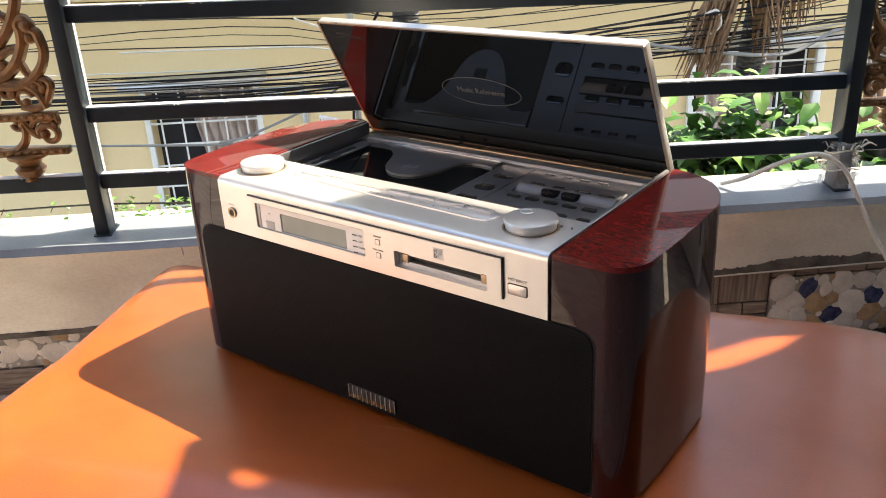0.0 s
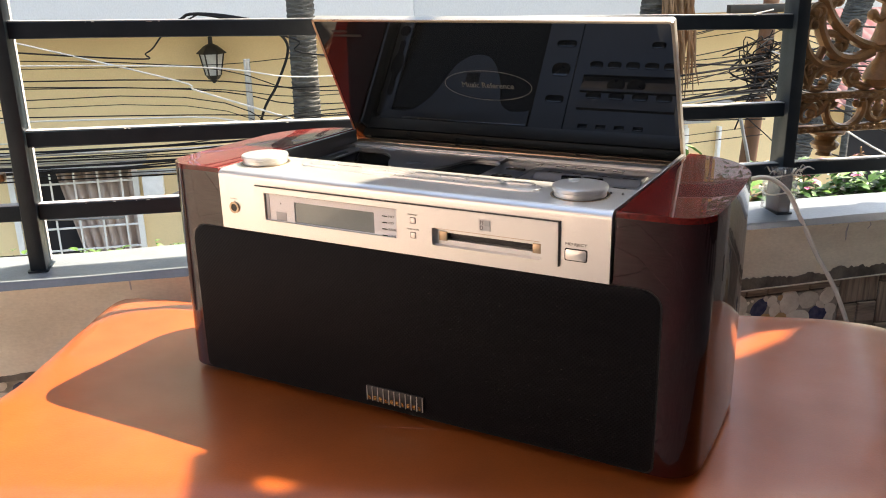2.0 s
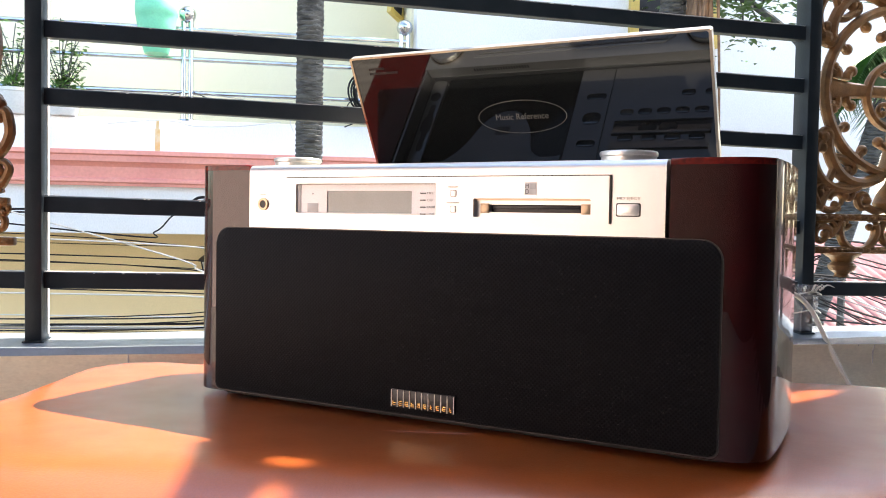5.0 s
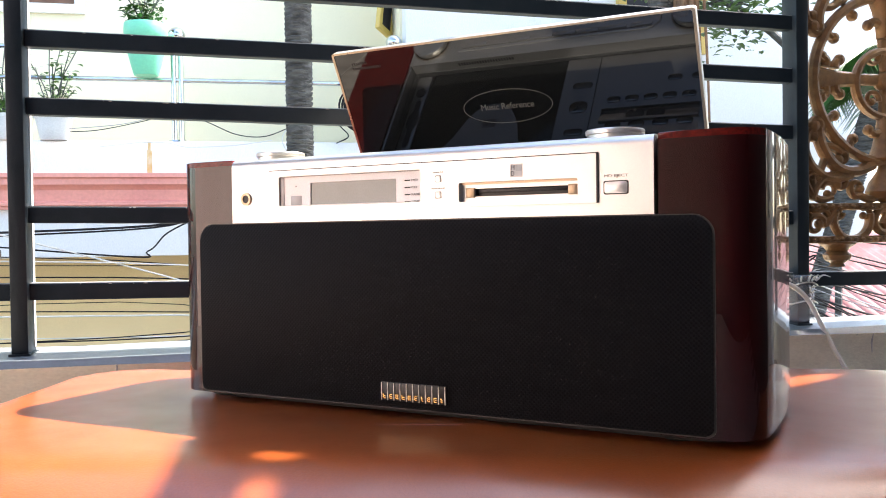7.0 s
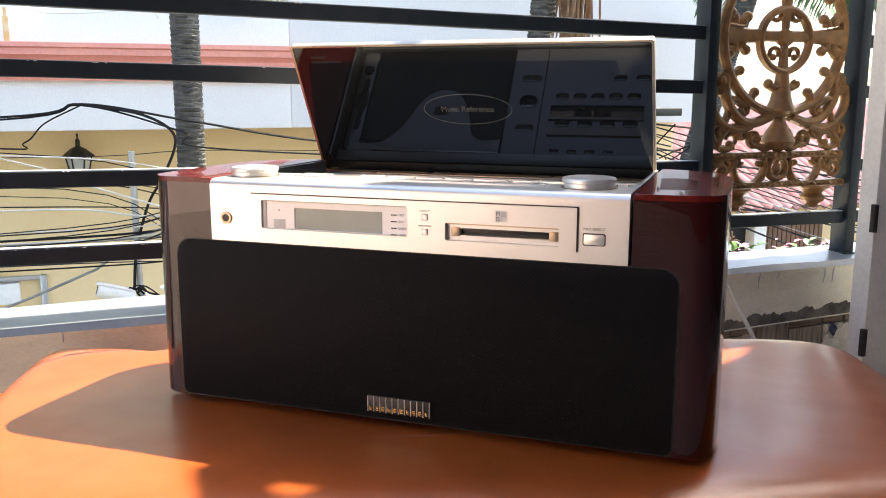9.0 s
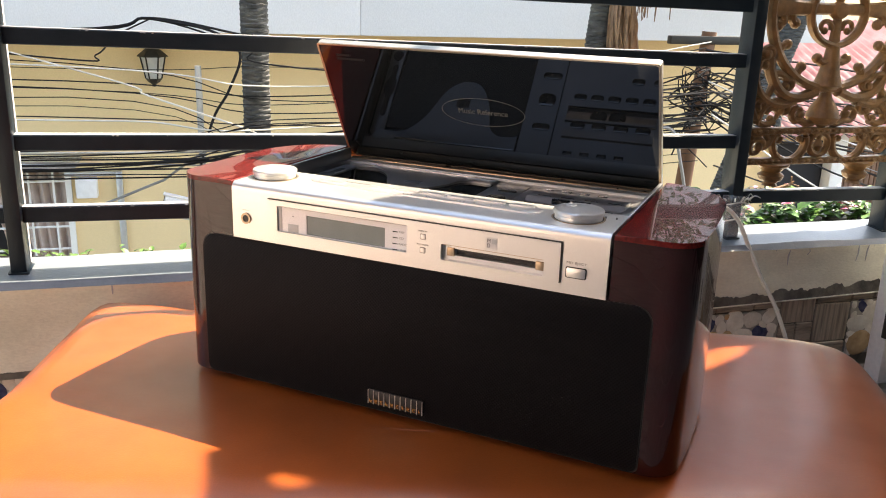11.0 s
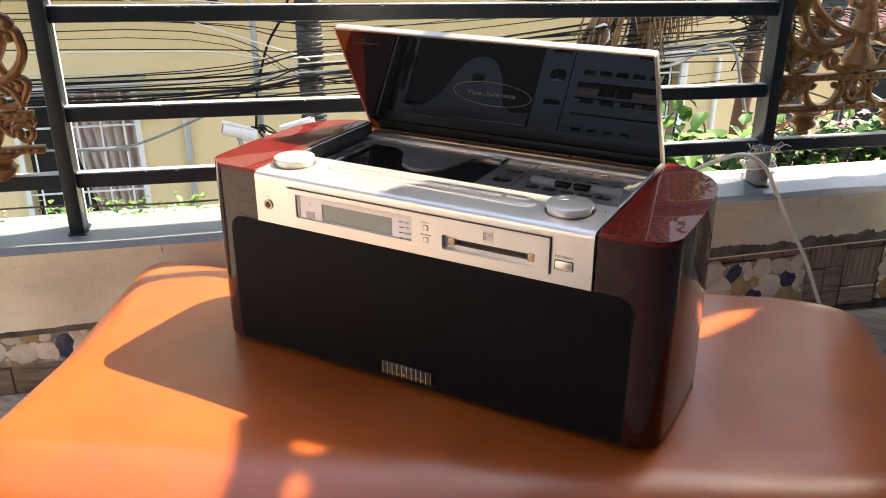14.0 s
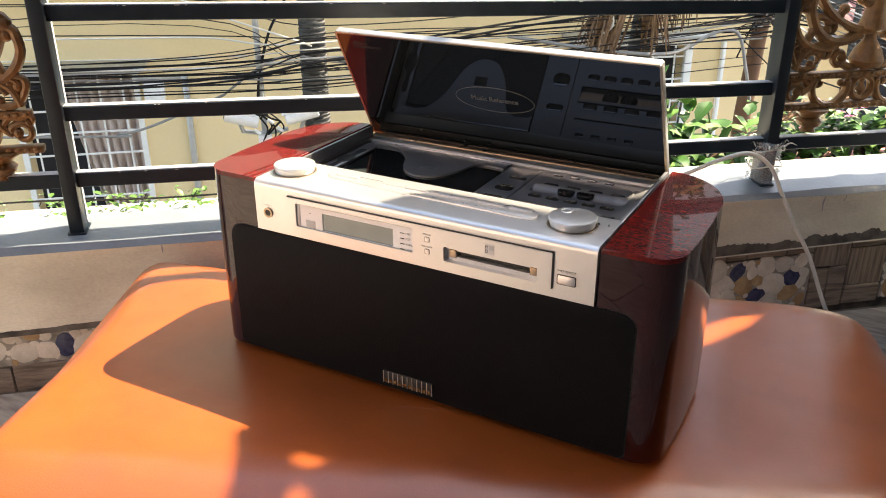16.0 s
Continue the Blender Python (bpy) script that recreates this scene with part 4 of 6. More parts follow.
part("wall_lower", wall_with_holes(-9, 5.4, WALL_N, WALL_N + 0.2, GROUND_Z, 0.66, WINS), CREAM, house, "yellow-cream ground floor wall", m=STREET)
part("wall_upper", box(-9, EDGE_R + 0.01, WALL_N - 0.02, WALL_N + 0.2, 0.66, 7.4), CREAM_PALE, house, "pale cream upper wall", m=STREET)
part("soffit", box(-9, 5.4, FRONT_N + 0.02, WALL_N, 0.60, 0.66), WHITEWASH, house, m=STREET)
part("balcony_front", box(-9, EDGE_R, FRONT_N, FRONT_N + 0.15, 0.575, 1.475, 0.01), WHITEWASH, house, "white painted balcony front", m=STREET)
part("upper_block", box(EDGE_R, 5.4, FRONT_N, FRONT_N + 1.2, 0.575, 4.05, 0.01), WHITEWASH, house, "white painted upper storey wall", m=STREET)
part("return_wall", box(EDGE_R - 0.02, EDGE_R + 0.03, FRONT_N + 0.16, WALL_N, 0.66, 4.05), CREAM_PALE, house, m=STREET)
part("roof_slab", box(EDGE_R + 0.012, 5.5, FRONT_N - 0.1, WALL_N + 4.5, 4.055, 4.16, 0.02), CONCRETE, house, "flat concrete roof slab", m=STREET)
part("roof_slab", box(-9.1, EDGE_R + 0.2, WALL_N - 0.3, WALL_N + 4.5, 7.405, 7.51, 0.02), CONCRETE, house, m=STREET)
part("gable_wall", box(EDGE_R - 0.19, EDGE_R + 0.009, WALL_N + 0.21, WALL_N + 4.3, 0.66, 7.4), CREAM_PALE, house, m=STREET)
corn = [(0, 0.945), (-0.05, 0.945), (-0.055, 0.965), (-0.075, 0.975), (-0.075, 0.995), (-0.045, 1.01), (-0.05, 1.09), (-0.075, 1.12), (-0.10, 1.13), (-0.10, 1.175), (-0.12, 1.185), (-0.12, 1.215), (0, 1.225)]
part("cornice", prism([(FRONT_N + a, b) for a, b in corn], -9, 1.07, axes="yzx"), PINK, house, "salmon pink moulded cornice", m=STREET)
bm = bmesh.new()
for a, b, lo in ((-1.022, -0.984, 1.216), (-1.014, -0.992, 1.40)):
    box(a, b, FRONT_N - 0.004, FRONT_N, lo, lo + (0.185 if lo < 1.3 else 0.06), bm=bm)
part("rust_stain", bm, RUST, house, "rusty water stain", m=STREET)
for a, b in ((-3.05, -2.98), (-1.02, -0.965), (3.90, 3.98), (4.30, 4.34), (2.68, 2.74)):
    part("wall_trim", box(a, b, WALL_N - 0.05, WALL_N + 0.01, GROUND_Z, -0.60 if a > 0 else -0.70, 0.008), WHITE_PAINT if a > 0 else GALVANISED, house, m=STREET)
for z in (-0.72, -2.6):
    part("wall_trim", box(-1.45, -0.965, WALL_N - 0.04, WALL_N + 0.01, z - 0.02, z + 0.02, 0.008), GALVANISED, house, m=STREET)
part("meter_box", box(-1.36, -1.18, WALL_N - 0.09, WALL_N + 0.01, -0.93, -0.75, 0.01), WHITE_PLASTIC, house, m=STREET)
part("hood", box(-2.6, -1.3, WALL_N - 0.35, WALL_N + 0.02, -0.60, -0.55, 0.01), GALVANISED, house, "thin sheet hood over the window", m=STREET)
part("hood", box(2.6, 4.05, WALL_N - 0.35, WALL_N + 0.02, -0.50, -0.45, 0.01), GALVANISED, house, m=STREET)
for a, b, lo, hi in WINS:
    w = part("window", frame_shape(rounded(a - 0.05, b + 0.05, lo - 0.05, hi + 0.05, 0), rounded(a, b, lo, hi, 0), WALL_N - 0.03, WALL_N + 0.02, axes="xzy"), WHITE_PAINT, house, "barred window with curtains", m=STREET)
    # near-black block paints in the unlit room behind the window
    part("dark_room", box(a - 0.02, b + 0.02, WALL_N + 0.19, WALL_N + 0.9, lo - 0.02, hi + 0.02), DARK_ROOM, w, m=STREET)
    bm = bmesh.new()
    c0, c1 = (a + 0.33, b) if a < 0 else (a + 0.05, b - 0.35)
    k = 60
    rows = []
    for i in range(k + 1):
        f = i / k
        sway = 0.30 * (1 if a < 0 else 0.2)
        rows.append([bm.verts.new((c0 + (c1 - c0) * f + (sway * (1 - f) * q if q else 0), WALL_N + 0.10 + 0.035 * math.sin(f * 44), hi - 0.02 - (hi - lo) * 0.93 * q)) for q in (0, 0.25, 0.5, 0.75, 1.0)])
    for u, v in zip(rows, rows[1:]):
        for q in range(4):
            bm.faces.new((u[q], v[q], v[q + 1], u[q + 1]))
    cur = part("curtain", bm, CURTAIN, w, "pale pleated curtain", m=STREET)
    cur.modifiers.new("cloth", "SOLIDIFY").thickness = 0.004
    for i in range(8):
        z = lo + (hi - lo) * (i + 0.5) / 8
        part("bar", tube([(a, WALL_N - 0.005, z), (b, WALL_N - 0.005, z)], 0.011, 6), WHITE_PAINT, w, m=STREET)
    for i in range(5):
        x = a + (b - a) * (i + 0.5) / 5
        part("bar", tube([(x, WALL_N - 0.012, lo), (x, WALL_N - 0.012, hi)], 0.010, 6), WHITE_PAINT, w, m=STREET)
up = part("window", frame_shape(rounded(-2.5, -1.64, 2.68, 3.4, 0), rounded(-2.42, -1.72, 2.76, 3.34, 0), WALL_N - 0.06, WALL_N, axes="xzy"), WHITE_PAINT, house, "upper window with a white frame", m=STREET)
part("shutter_leaf", box(-2.42, -1.72, WALL_N - 0.04, WALL_N - 0.025, 2.76, 3.34), BROWN_WOOD, up, m=STREET)
lit = part("window", frame_shape(rounded(2.9, 3.74, 2.28, 3.4, 0), rounded(2.98, 3.66, 2.36, 3.32, 0), FRONT_N - 0.05, FRONT_N, axes="xzy"), YELLOW_FRAME, house, "yellow framed window", m=STREET)
# pane painted near black for the unlit room behind it
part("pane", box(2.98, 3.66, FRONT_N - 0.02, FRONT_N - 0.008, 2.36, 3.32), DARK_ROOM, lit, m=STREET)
leaf = part("open_sash", frame_shape(rounded(-0.14, 0.14, -0.30, 0.30, 0), rounded(-0.09, 0.09, -0.25, 0.25, 0), -0.02, 0.02, axes="xzy"), YELLOW_FRAME, house, "open yellow window sash", m=STREET @ pose(0.97, 6.95, 2.78, 0, 12, 55))
part("pane", box(-0.09, 0.09, -0.004, 0.004, -0.25, 0.25), DARK_ROOM, leaf, m=STREET @ pose(0.97, 6.95, 2.78, 0, 12, 55))

# steel balcony rail
for r in (-5.2, -3.0, -0.79, 0.95):
    t = thing("rail_post", "polished steel balcony post with a ball top", "post", street(r, 6.47, 1.475), group="balcony posts")
    part("shaft", tube([(r - 0.028, 6.47, 1.47), (r - 0.028, 6.47, 2.26)], 0.021, 12), STEEL, t, m=STREET)
    part("shaft", tube([(r + 0.028, 6.47, 1.47), (r + 0.028, 6.47, 2.26)], 0.021, 12), STEEL, t, m=STREET)
    part("ball_top", ball((r, 6.47, 2.315), 0.068, None, 20), STEEL, t, m=STREET)
    part("foot_plate", lathe([(0, 0), (0.075, 0), (0.07, 0.012), (0, 0.012)], 20, (r, 6.47, 1.474)), STEEL, t, m=STREET)
for z in (1.70, 1.965, 2.20):
    solid("steel_rail", tube([(-8.9, 6.47, z), (0.98, 6.47, z)], 0.019, 10), STEEL, "thin polished steel balcony rail", "rail", "balcony rails", m=STREET)


def leaf_spray(count, centre, spread, size, mat_bm, droop=0.3, up=0.0):
    """Single folded leaves round a centre, each a small pointed blade."""
    for _ in range(count):
        c = Vector(centre) + Vector((random.gauss(0, spread[0]), random.gauss(0, spread[1]), random.gauss(0, spread[2])))
        a = random.uniform(0, 2 * math.pi)
        tilt = random.uniform(-droop, 0.5) + up
        d = Vector((math.cos(a) * math.cos(tilt), math.sin(a) * math.cos(tilt), math.sin(tilt)))
        s = d.cross(Vector((0, 0, 1))).normalized()
        n = s.cross(d)
        L = size * random.uniform(0.6, 1.25)
        w = L * random.uniform(0.26, 0.38)
        base, mid1, mid2, tip = c, c + d * L * 0.3, c + d * L * 0.68 - n * L * 0.06, c + d * L - n * L * 0.2
        vs = [mat_bm.verts.new(q) for q in (base, mid1 + s * w + n * w * 0.3, mid1, mid1 - s * w + n * w * 0.3, mid2 + s * w * 0.8 + n * w * 0.25, mid2, mid2 - s * w * 0.8 + n * w * 0.25, tip)]
        for f in ((0, 1, 2), (0, 2, 3), (1, 4, 5, 2), (2, 5, 6, 3), (4, 7, 5), (5, 7, 6)):
            mat_bm.faces.new([vs[i] for i in f])


def stems(bm, base, tops, r=0.004):
    for t in tops:
        b = Vector(base)
        t = Vector(t)
        mid = b.lerp(t, 0.5) + Vector((random.uniform(-0.03, 0.03), random.uniform(-0.03, 0.03), 0.02))
        tube(spline([b, mid, t], 4), r, 5, bm)


def potted(name, label, r, n, z, rad, h, pot_mat, foliage, mat):
    t = thing(name, label, "potted plant", street(r, n, z), group="balcony plants")
    if rad > 0.145:     # tall cup with swelling sides and a soft line under the brim
        prof = [(0, 0), (0.57, 0), (0.60, 0.02), (0.74, 0.22), (0.87, 0.42), (0.96, 0.60), (1.0, 0.72), (1.025, 0.735), (1.04, 0.88), (1.02, 0.985), (1.0, 1.0), (0.95, 0.98), (0.93, 0.88), (0, 0.88)]
    else:
        prof = [(0, 0), (0.68, 0), (0.72, 0.04), (0.97, 0.86), (1.03, 0.87), (1.05, 1.0), (0.93, 1.0), (0.9, 0.9), (0, 0.9)]
    part("pot", lathe([(a * rad, b * h) for a, b in prof], 28, (r, n, z)), pot_mat, t, m=STREET)
    bm = bmesh.new()
    tops = [(r + random.gauss(0, rad * 0.8), n + random.gauss(0, rad * 0.5), z + h + random.uniform(0.15, 0.75) * foliage) for _ in range(16)]
    stems(bm, (r, n, z + h * 0.85), tops)
    part("stems", bm, BARK, t, m=STREET)
    bm = bmesh.new()
    for q in tops:
        for f in (0.4, 0.6, 0.8, 1.0):
            c = Vector((r, n, z + h)).lerp(Vector(q), f)
            leaf_spray(3, c, (0.03, 0.03, 0.03), 0.05, bm)
    for _ in range(60):     # fine growth close over the brim
        leaf_spray(2, (r + random.gauss(0, rad * 0.45), n + random.gauss(0, rad * 0.4), z + h + random.uniform(0, 0.10)), (0.02, 0.02, 0.02), 0.045, bm, up=0.6)
    part("leaves", bm, mat, t, m=STREET, kind="stuff")
    return t


potted("flower_pot", "mint green plastic pot with wispy plant on the balcony rail", -1.01, 6.36, 1.975, 0.155, 0.40, MINT, 0.5, LEAF_LIGHT)
potted("flower_pot", "white plastic pot with bushy green plant", -1.70, 6.42, 1.476, 0.14, 0.19, POT_WHITE, 0.75, LEAF_LIGHT)
potted("flower_pot", "white plastic pot with bushy green plant", -2.05, 6.42, 1.476, 0.14, 0.19, POT_WHITE, 0.8, LEAF_LIGHT)

# wall lantern
lan = thing("wall_lantern", "dark bronze wall lantern with frosted panes", "lantern", street(-0.63, 7.39, 0.10))
LX, LN, LZ = -0.63, 7.24, 0.14
part("roof", lathe([(0, 0.30), (0.018, 0.30), (0.02, 0.27), (0.06, 0.25), (0.125, 0.195), (0.13, 0.185), (0.0, 0.185)], 6, (LX, LN, LZ)), LANTERN_METAL, lan, m=STREET)
part("finial", lathe([(0, 0.385), (0.010, 0.37), (0.006, 0.34), (0.02, 0.32), (0.018, 0.30)], 10, (LX, LN, LZ)), LANTERN_METAL, lan, m=STREET)
part("glass", lathe([(0.098, 0.185), (0.062, 0.0), (0, 0.0)], 6, (LX, LN, LZ)), FROSTED, lan, "frosted lantern glass", m=STREET)
for i in range(6):
    a = 2 * math.pi * i / 6
    part("rib", tube([(LX + 0.104 * math.cos(a), LN + 0.104 * math.sin(a), LZ + 0.19), (LX + 0.066 * math.cos(a), LN + 0.066 * math.sin(a), LZ)], 0.007, 6), LANTERN_METAL, lan, m=STREET)
part("base", lathe([(0.07, 0.0), (0.05, -0.03), (0.02, -0.05), (0.012, -0.07), (0, -0.07)], 6, (LX, LN, LZ)), LANTERN_METAL, lan, m=STREET)
part("bracket", tube(spline([(LX, 7.41, LZ - 0.02), (LX, 7.36, LZ - 0.06), (LX, LN, LZ - 0.06)], 6), 0.013, 8), LANTERN_METAL, lan, m=STREET)

# small house far along the street
far_house = thing("far_house", "low house with a faded red corrugated roof", "house", street(9, 10, GROUND_Z))
part("wall", box(6.3, 14.5, 9.5, 14, GROUND_Z, -0.75), CREAM, far_house, "tan plastered wall", m=STREET)
bm = bmesh.new()
k = 110
rows = []
for i in range(k + 1):
    x = 6.0 + 9.0 * i / k
    q = 0.035 * math.cos(i * math.pi / 1.0)
    rows.append([bm.verts.new((x, 8.7, -0.72 + q)), bm.verts.new((x, 12.0, 0.62 + q)), bm.verts.new((x, 15.3, -0.6 + q))])
for u, v in zip(rows, rows[1:]):
    bm.faces.new((u[0], v[0], v[1], u[1])), bm.faces.new((u[1], v[1], v[2], u[2]))
rf = part("roof", bm, ROOF_RED, far_house, "faded red and white corrugated roof sheets", m=STREET)
rf.modifiers.new("sheet", "SOLIDIFY").thickness = 0.02
# near-black box paints in the unlit opening
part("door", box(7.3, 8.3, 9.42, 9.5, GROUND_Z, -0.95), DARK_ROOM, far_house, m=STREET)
for i in range(14):
    part("shutter_slat", box(8.35 + 0.085 * i, 8.42 + 0.085 * i, 9.40, 9.49, -3.2, -0.95, 0.005), BROWN_WOOD, far_house, m=STREET)
part("pillar", box(8.10, 8.32, 9.2, 9.4, GROUND_Z, -0.75, 0.02), WHITE_PAINT, far_house, m=STREET)

# ---- palms, poles ----
def palm_trunk(bm, r, n, z0, z1, rad, lean=0.0, seg=22):
    """A trunk of overlapping ragged rings about 2 cm high; the finest part is the one that the railing looks out on."""
    rows = []
    zs, z = [], z0
    while z < z1:
        zs.append(z)
        z += 0.0055 if -1.2 < z < 2.9 else 0.06
    for i, z in enumerate(zs):
        thin = 1.12 - 0.10 * (z - z0) / (z1 - z0)
        ring = []
        for j in range(seg):
            q = z / 0.0215 + 0.55 * noise.noise(Vector((j * 0.33, z * 7, r))) + 0.35 * noise.noise(Vector((j * 1.3, z * 2, r + 4)))
            f = q - math.floor(q)
            w = rad * thin * (0.955 + 0.10 * f - (0.10 if f < 0.14 else 0.0) + 0.035 * noise.noise(Vector((j * 0.8, math.floor(q) * 1.7, r))))
            a = 2 * math.pi * j / seg
            ring.append(bm.verts.new((r + lean * (z - z0) + w * math.cos(a), n + w * math.sin(a), z)))
        rows.append(ring)
    for u, v in zip(rows, rows[1:]):
        for j in range(seg):
            bm.faces.new((u[j], u[(j + 1) % seg], v[(j + 1) % seg], v[j]))


def frond(bm, base, way, length, droop, blades=26, width=0.02, hang=0.7):
    """A palm leaf: a bent rib with two rows of narrow hanging blades."""
    way = Vector(way).normalized()
    pts = [Vector(base) + way * length * t + Vector((0, 0, -droop * length * t * t)) for t in [i / 10 for i in range(11)]]
    tube(pts, [0.012 * (1 - 0.085 * i) for i in range(11)], 5, bm)
    for i in range(blades):
        t = 0.18 + 0.8 * i / blades
        p = pts[int(t * 10)].lerp(pts[min(10, int(t * 10) + 1)], t * 10 % 1)
        s = way.cross(Vector((0, 0, 1))).normalized()
        for sg in (-1, 1):
            L = length * 0.42 * math.sin(math.pi * min(1, t + 0.1)) + 0.08
            d = (s * sg + way * 0.5 + Vector((0, 0, -hang - random.uniform(0, 0.4)))).normalized()
            w = way * width
            q = p + d * L * 0.55 + Vector((0, 0, 0.02))
            vs = [bm.verts.new(v) for v in (p - w * 0.6, p + w * 0.6, q + w, q - w, p + d * L + Vector((0, 0, -0.06 * L)))]
            bm.faces.new((vs[0], vs[1], vs[2], vs[3])), bm.faces.new((vs[3], vs[2], vs[4]))


palm = thing("palm_tree", "slender palm with a dark ringed trunk", "palm tree", street(0.045, 3.2, GROUND_Z))
bm = bmesh.new()
palm_trunk(bm, 0.038, 3.2, GROUND_Z, 5.2, 0.055)
part("trunk", bm, BARK, palm, m=STREET)
bm = bmesh.new()
for i in range(12):
    a = 2 * math.pi * i / 12
    frond(bm, (0.045, 3.2, 5.15), (math.cos(a), math.sin(a), 0.5), 1.5, 0.6)
part("crown", bm, LEAF, palm, m=STREET)

dry = thing("palm_tree", "palm with a skirt of dry brown leaves", "palm tree", street(1.6, 3.2, GROUND_Z))
bm = bmesh.new()
palm_trunk(bm, 1.58 + 0.10 * GROUND_Z, 3.2, GROUND_Z, 5.0, 0.058, lean=0.10)
part("trunk", bm, BARK, dry, m=STREET)
bm = bmesh.new()
for i in range(300):
    big = i % 4
    r0, z0 = ((1.58, 0.62), (1.71, 0.98), (1.46, 0.60), (1.84, 1.90))[big]
    r1, z1 = ((1.60, 0.34), (1.72, 0.46), (1.31, 0.22), (1.79, 0.95))[big]
    f = random.gauss(0, 0.036)
    a = Vector((r0 + f * 0.5, 3.12 + random.gauss(0, 0.05), z0 + random.uniform(-0.05, 0.12)))
    b = Vector((r1 + f * 1.1, 3.08 + random.gauss(0, 0.06), z1 + random.uniform(-0.12, 0.18)))
    mid = a.lerp(b, 0.5) + Vector((random.gauss(0, 0.025), -0.03, 0.03))
    tube(spline([a, mid, b], 4), [0.006, 0.0075, 0.0075, 0.0065, 0.006, 0.0055, 0.005, 0.004, 0.002], 4, bm, flat=0.4)
part("dry_leaves", bm, STRAW, dry, "hanging dry brown leaf shreds", m=STREET, kind="stuff")
bm = bmesh.new()
for i in range(12):
    a = 2 * math.pi * i / 12
    frond(bm, (2.07, 3.2, 4.95), (math.cos(a), math.sin(a), 0.5), 1.3, 0.7)
part("crown", bm, LEAF, dry, m=STREET)

green = thing("palm_tree", "leaning palm with green fronds beside the far roofs", "palm tree", street(2.6, 5.0, GROUND_Z))
bm = bmesh.new()
palm_trunk(bm, 2.55, 5.0, GROUND_Z, 2.05, 0.085, lean=0.345)
part("trunk", bm, BARK, green, m=STREET)
bm = bmesh.new()
for i in range(14):
    a = 2 * math.pi * i / 14 + 0.2
    frond(bm, (4.5, 5.0, 2.05), (math.cos(a), math.sin(a), 0.25 + 0.3 * (i % 2)), 0.98 if math.cos(a) > -0.3 else 0.55, 1.05, 34, 0.022, 1.1)
part("crown", bm, LEAF, green, m=STREET)

tree = thing("leafy_tree", "light green feathery tree in front of the white wall", "tree", street(3.3, 5.6, GROUND_Z))
bm = bmesh.new()
tube(spline([(4.5, 5.6, GROUND_Z), (4.48, 5.6, -1.0), (4.45, 5.6, 1.2), (4.1, 5.6, 2.1), (3.4, 5.6, 2.6)], 6), 0.03, 8, bm)
tops = [(3.3 + random.gauss(0, 0.45), 5.6 + random.gauss(0, 0.3), random.uniform(2.3, 3.1)) for _ in range(22)]
stems(bm, (3.5, 5.6, 2.5), tops, 0.008)
part("trunk", bm, BARK, tree, m=STREET)
bm = bmesh.new()
for q in tops:
    leaf_spray(46, q, (0.14, 0.12, 0.10), 0.08, bm)
part("crown", bm, LEAF_LIGHT, tree, m=STREET, kind="stuff")

pole = thing("utility_pole", "reddish brown utility pole tangled with wires", "utility pole", street(2.2, 3.2, GROUND_Z))
part("pole_shaft", tube([(2.15, 3.2, GROUND_Z), (2.19, 3.2, -0.1), (2.25, 3.2, 0.80)], [0.05, 0.042, 0.036], 14), BROWN_WOOD, pole, m=STREET)
part("cross_arm", box(2.02, 2.50, 3.16, 3.20, 0.74, 0.78, 0.004), LANTERN_METAL, pole, m=STREET)
bm = bmesh.new()
for i in range(26):
    c = Vector((2.22 + random.gauss(0, 0.05), 3.13, random.uniform(0.36, 0.66)))
    pts = [c + Vector((random.gauss(0, 0.11), random.gauss(0, 0.05), random.gauss(0, 0.08))) for _ in range(4)]
    tube(spline(pts, 5), random.choice((0.003, 0.004, 0.005)), 5, bm)
part("wire_tangle", bm, CABLE, pole, "knotted black wires round the pole", m=STREET, kind="stuff")

mast = thing("camera_mast", "grey pipe mast carrying two surveillance cameras", "mast", street(-0.205, 3.15, GROUND_Z))
part("pipe", tube([(-0.205, 3.15, GROUND_Z), (-0.205, 3.15, 0.62)], 0.014, 12), GALVANISED, mast, m=STREET)
part("arm", tube([(-0.30, 3.11, -0.03), (-0.205, 3.12, -0.05), (-0.10, 3.11, -0.03)], 0.010, 8), GALVANISED, mast, m=STREET)
for i, (x0, x1, low, thick) in enumerate(((-0.245, -0.165, -0.030, 0.0045), (-0.255, -0.185, -0.060, 0.0040), (-0.235, -0.115, -0.045, 0.0035), (-0.215, -0.125, 0.000, 0.0045), (-0.225, -0.150, -0.085, 0.0040))):
    zz = 0.030 + 0.006 * (i % 3)
    pts = [(x0, 3.085, zz), (x0 + 0.012, 3.08 - 0.004 * i, zz + 0.022), ((x0 + x1) / 2, 3.085, zz + 0.010 - 0.012 * (i % 2)), (x1 - 0.006, 3.08, (zz + low) / 2), (x1 - 0.02, 3.09, low), ((x0 + x1) / 2 - 0.02, 3.10, low - 0.05)]
    part("lead", tube(spline(pts, 6), thick, 6), CABLE, mast, "loop of black cable", m=STREET)
for x, z in ((-0.235, -0.028), (-0.175, 0.018), (-0.135, -0.020)):
    part("connector", tube([(x - 0.012, 3.075, z + 0.010), (x + 0.012, 3.075, z - 0.010)], 0.0075, 8), WHITE_PLASTIC, mast, "white cable connector", m=STREET)
part("junction_box", box(-0.235, -0.175, 3.09, 3.13, -0.11, -0.05, 0.006), WHITE_PLASTIC, mast, m=STREET)
